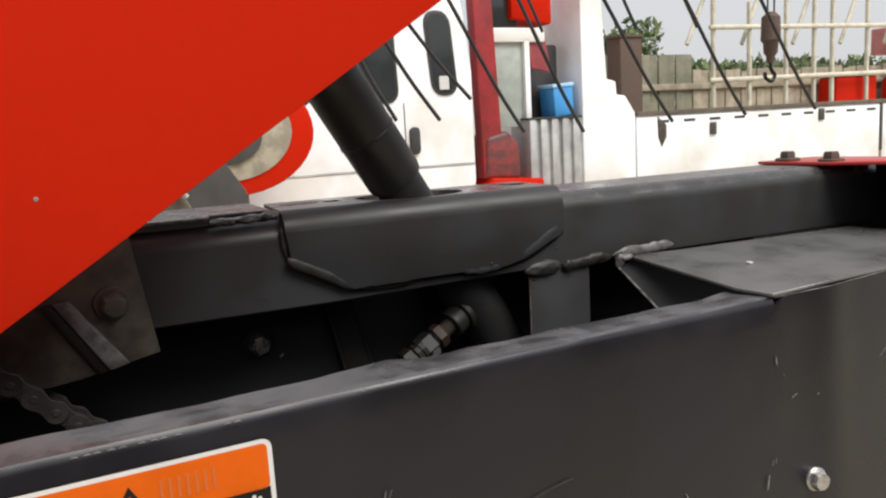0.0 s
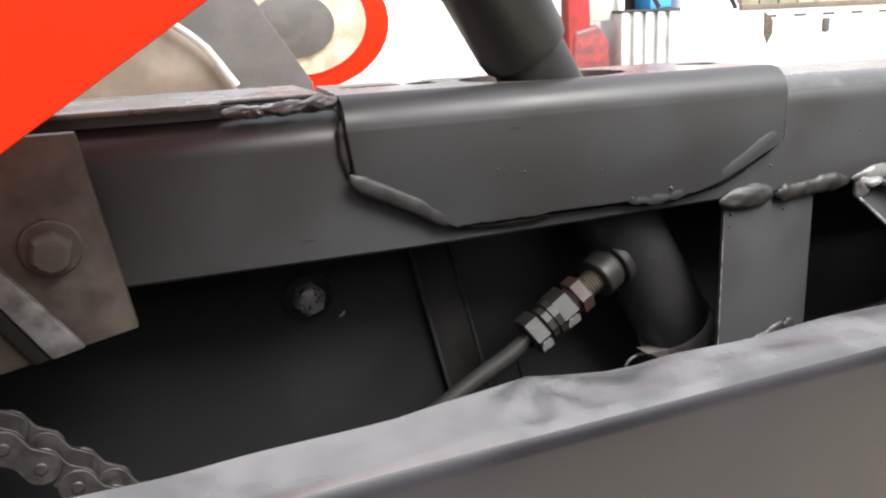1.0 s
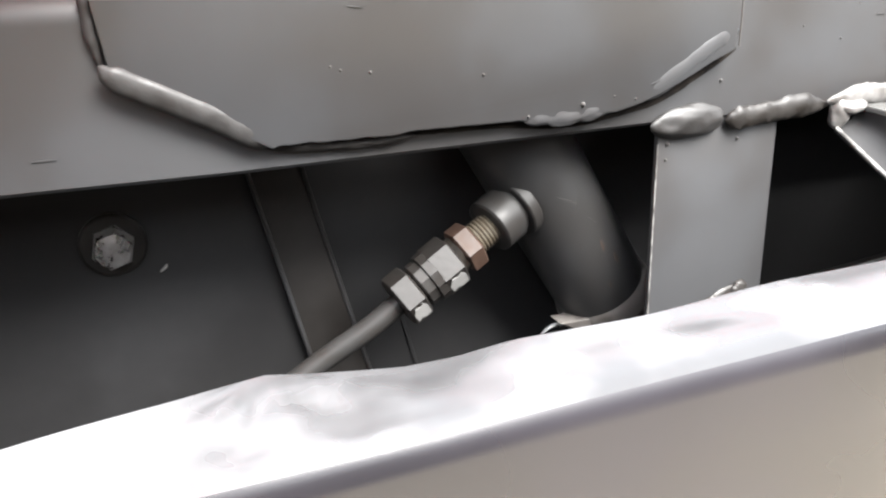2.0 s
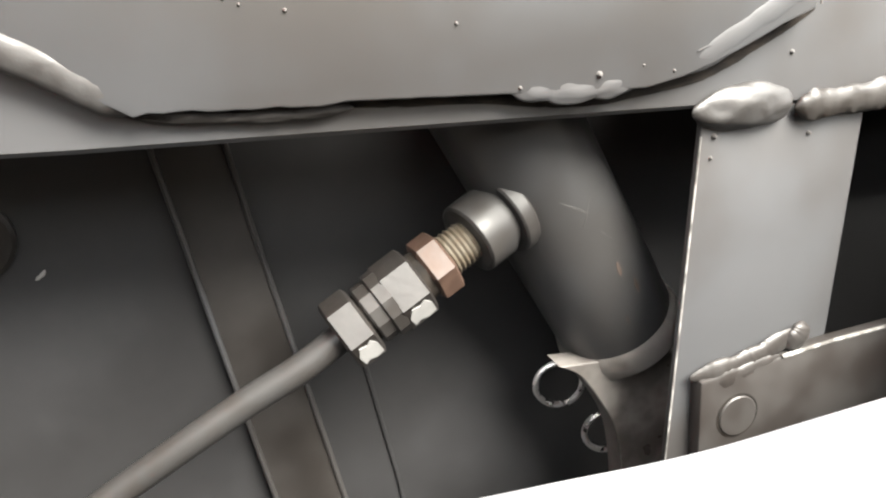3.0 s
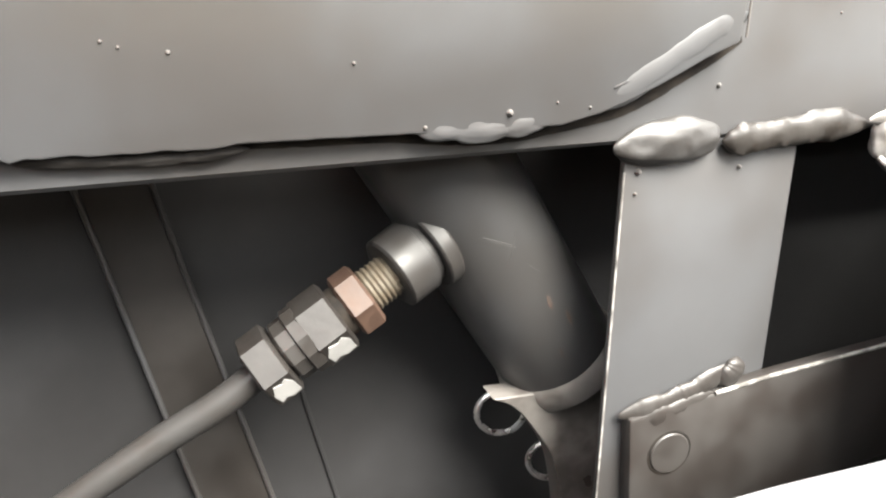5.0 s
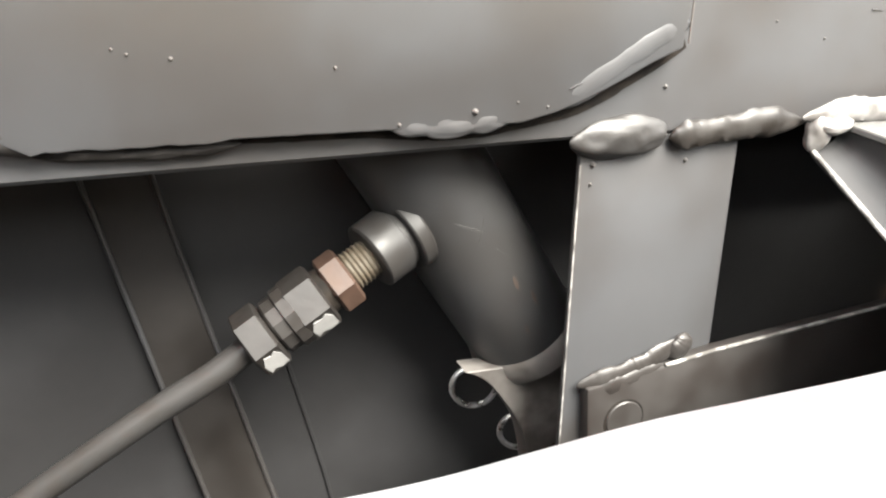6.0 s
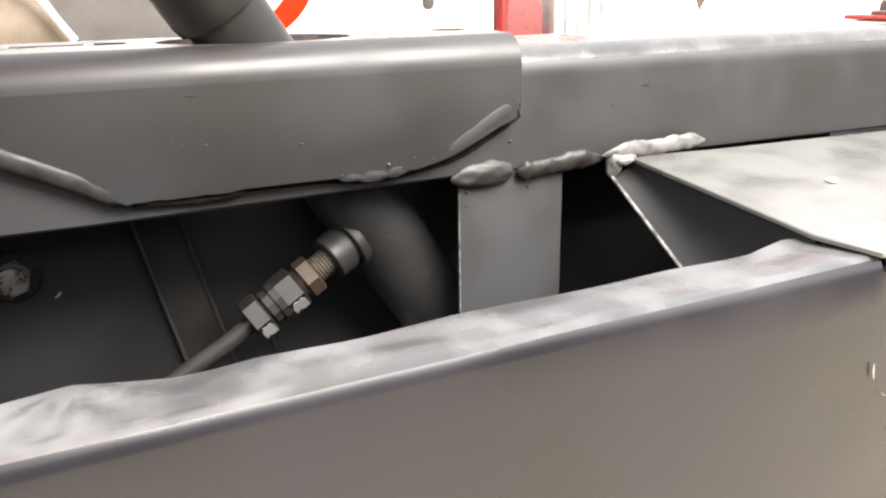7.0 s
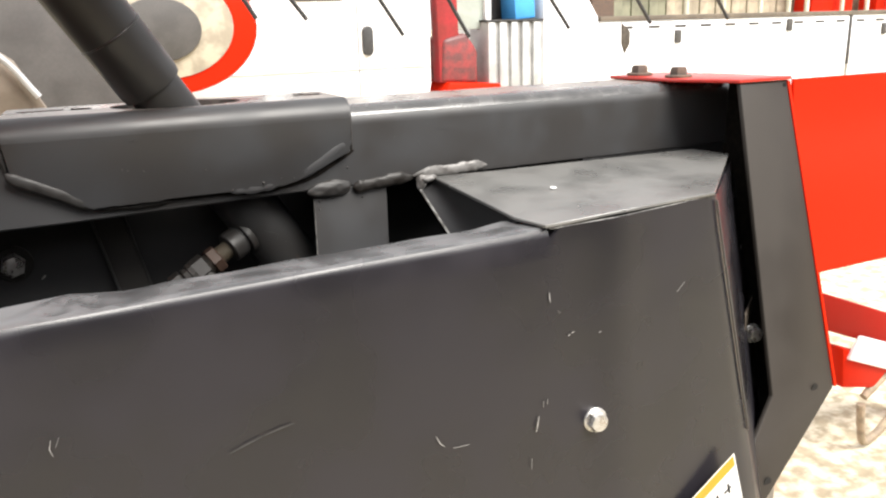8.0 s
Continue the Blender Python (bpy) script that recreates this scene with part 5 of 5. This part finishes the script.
part("far_side", box(4.475, 11.0, VY + 1.85, VY + 1.90, 0.42, 0.83, 0.01), WHITE, truck)
part("bed_floor", box(4.0, 11.0, VY + 0.05, VY + 1.85, 0.38, 0.42, 0), WOOD, truck)
part("frame_rail", box(3.9, 11.0, VY + 0.3, VY + 0.5, 0.26, 0.38, 0), DULL, truck)
for k in range(13):
    x = 4.70 + 0.30 * k
    part("slot", box(x, x + 0.13, VY - 0.0025, VY + 0.004, 0.768, 0.790), DULL, truck)
for x, z in ((5.30, 0.700), (6.7, 0.76), (8.1, 0.70)):
    lt = part("latch", box(x, x + 0.07, VY - 0.02, VY + 0.002, z - 0.05, z + 0.05, 0.008), DULL, truck)
part("worn_patch", prism([(4.70, VY - 0.003, 0.82), (4.80, VY - 0.003, 0.75), (4.80, VY - 0.003, 0.66), (4.745, VY - 0.003, 0.58), (4.705, VY - 0.003, 0.66)], (0, 0.005, 0), 0.001), BARE, truck, "brown worn patch")
part("hinge_post", box(7.605, 7.635, VY - 0.01, VY + 0.05, 0.40, 0.86, 0.004), DULL, truck)
for x in (4.9, 9.8):
    wheel = part("wheel", rod((x, VY + 0.08, 0.30), (x, VY + 0.32, 0.30), 0.30, 36, 0.03), RUBBER, truck)
    part("rim", rod((x, VY + 0.06, 0.30), (x, VY + 0.10, 0.30), 0.18, 24, 0.01), SILVER, wheel)

# ---- yard behind the vehicles ----
BY = 9.0
SETOUT = Matrix.Translation((-0.55, 0, 0)) @ Matrix.Diagonal((1, 1, 1.30, 1))
fence = thing("timber_fence", (9.0, BY, 0.0), "weathered brown timber fence across the yard", "fence")
for k in range(46):
    x = 7.1 + 0.165 * k
    part("plank", box(x, x + 0.155, BY + 0.02 * (k % 2), BY + 0.03 + 0.02 * (k % 2), 0.0, 1.20 + (0.18 if k < 12 else 0.05 * noise.noise(Vector((k * 1.7, 0, 0)))), 0.004), OLIVE if k < 12 else WOOD, fence)
part("rail", box(7.1, 14.7, BY - 0.05, BY, 0.98, 1.05, 0.005), WOOD, fence)
dark = thing("brown_cupboard", (7.55, BY - 0.5, 0.0), "dark brown box standing by the fence", "box")
part("body", box(7.25, 7.62, BY - 0.6, BY - 0.3, 0.0, 1.52, 0.01), RUST, dark)
part("lid", box(7.22, 7.65, BY - 0.62, BY - 0.28, 1.52, 1.55, 0.006), RUST, dark)
rack = thing("steel_rack", (11.5, BY - 0.6, 0.0), "pale steel pipe rack with slanting bars", "rack")
PALE = material("pale_painted_pipe", (0.62, 0.58, 0.46), 0.5, vary=0.2, scale=6, grain=40, bump=0)
for x in (8.9, 9.6, 10.35, 10.95, 11.35, 12.15, 12.75, 13.35, 14.1):
    part("upright", rod((x, BY - 0.6, 0.0), (x, BY - 0.6, 2.0 + 0.25 * noise.noise(Vector((x, 1, 1)))), 0.035, 10), PALE, rack)
for z in (1.05, 1.62):
    part("cross_pipe", rod((8.8, BY - 0.64, z), (14.3, BY - 0.64, z + 0.05), 0.028, 10), PALE, rack)
part("cross_pipe", rod((12.1, BY - 0.64, 2.05), (14.3, BY - 0.64, 2.08), 0.03, 10), PALE, rack)
for k in range(5):
    x = 8.5 + 1.05 * k
    part("slant_pipe", rod((x, BY - 0.5, 1.45), (x + 0.75, BY - 0.45, 2.55), 0.03, 10), PALE, rack)
SETOUT = Matrix.Translation((-0.55, 0, 0)) @ Matrix.Diagonal((1, 1, 1.12, 1))
for x0, x1, z1, lab in ((11.40, 12.55, 1.22, "red plastic bin below the rack"), (12.95, 13.85, 1.20, "second red bin with white marks")):
    bn = thing("red_bin", ((x0 + x1) / 2, BY - 0.3, 0.0), lab, "bin", "bins by the rack")
    part("shell", prism([(x0 + 0.12, BY - 0.5, 0.0), (x1 - 0.02, BY - 0.5, 0.0), (x1, BY - 0.5, z1), (x0 + 0.2, BY - 0.5, z1)], (0, 0.35, 0), 0.03), RED, bn)
    part("lid", box(x0 + 0.18, x1 + 0.02, BY - 0.52, BY - 0.13, z1, z1 + 0.05, 0.01), SILVER, bn)
boxr = thing("pink_crate", (13.6, BY - 0.2, 0.0), "faded pink crate stacked high on a grey post", "crate")
part("shell", box(13.3, 14.2, BY - 0.2, BY + 0.2, 1.55, 1.95, 0.02), material("faded_pink", (0.55, 0.2, 0.19), 0.6, vary=0.2, scale=4, grain=30, bump=0), boxr)
part("post", box(13.6, 13.7, BY - 0.05, BY + 0.05, 0.0, 1.56, 0), DULL, boxr)
SETOUT = Matrix.Translation((-0.55, 0, 0.03))
block = thing("crane_hook", (9.3, 7.5, 1.2), "rusty brown crane hook block hanging on cables", "crane hook")
HB = Vector((9.05, 7.5, 1.62))
part("block", lathe(HB + Vector((0, 0, 0.55)), HB + Vector((0, 0, -0.12)), [(0, 0.05), (0.10, 0.12), (0.55, 0.13), (0.60, 0.10), (0.80, 0.09), (0.86, 0.06), (1, 0.05)], 20), RUST, block)
part("hook", sweep(smooth_path([HB + Vector((0, 0, -0.1)), HB + Vector((0.01, 0, -0.20)), HB + Vector((0.08, 0, -0.28)), HB + Vector((0.02, 0, -0.36)), HB + Vector((-0.09, 0, -0.31)), HB + Vector((-0.10, 0, -0.24))], 6), 0.026, 10), STEEL, block)
part("cable", rod(HB + Vector((-0.06, 0, 0.5)), HB + Vector((-0.06, 0, 3.4)), 0.012, 8), RUBBER, block)
part("cable", rod(HB + Vector((0.06, 0, 0.5)), HB + Vector((0.06, 0, 3.4)), 0.012, 8), RUBBER, block)
part("boom", rod(HB + Vector((-3.0, 2.0, 3.0)), HB + Vector((0.4, -0.2, 3.45)), 0.12, 14), RED, block)
part("boom_post", rod(HB + Vector((-3.0, 2.0, 3.1)), Vector((HB.x - 3.0, HB.y + 2.0, 0)), 0.14, 14), RED, block)


def leaves(name, x0, x1, y0, y1, z0, z1, count, size, label):
    """A hedge of many small leaves with an uneven top."""
    rng = random.Random(5)
    vs, fs = [], []
    for i in range(count):
        x, y = rng.uniform(x0, x1), rng.uniform(y0, y1)
        topz = z1 + 0.35 * noise.noise(Vector((x * 1.1, y * 1.1, 0))) + 0.15 * noise.noise(Vector((x * 4, y, 3)))
        z = z0 + (topz - z0) * rng.random() ** 0.6
        c = Vector((x, y, z))
        e = Euler((rng.uniform(0, 6.3), rng.uniform(0, 6.3), rng.uniform(0, 6.3))).to_matrix()
        s = size * rng.uniform(0.6, 1.4)
        n0 = len(vs)
        for u, v in ((-1, 0), (0, 0.45), (1, 0), (0, -0.45)):
            vs.append(c + e @ Vector((u * s, v * s, 0.12 * s * u * u)))
        fs.append((n0, n0 + 1, n0 + 2, n0 + 3))
    me = bpy.data.meshes.new(name)
    me.from_pydata(vs, [], fs)
    me.materials.append(LEAF)
    return tagged(new(name, me), label, "hedge", kind="stuff")


leaves("hedge", 7.1, 8.5, 9.6, 10.6, 0.0, 2.3, 3200, 0.075, "green leafy hedge behind the fence")
leaves("far_trees", 15.0, 30.0, 18, 21, 0.0, 2.4, 6000, 0.16, "distant green trees beyond the yard")
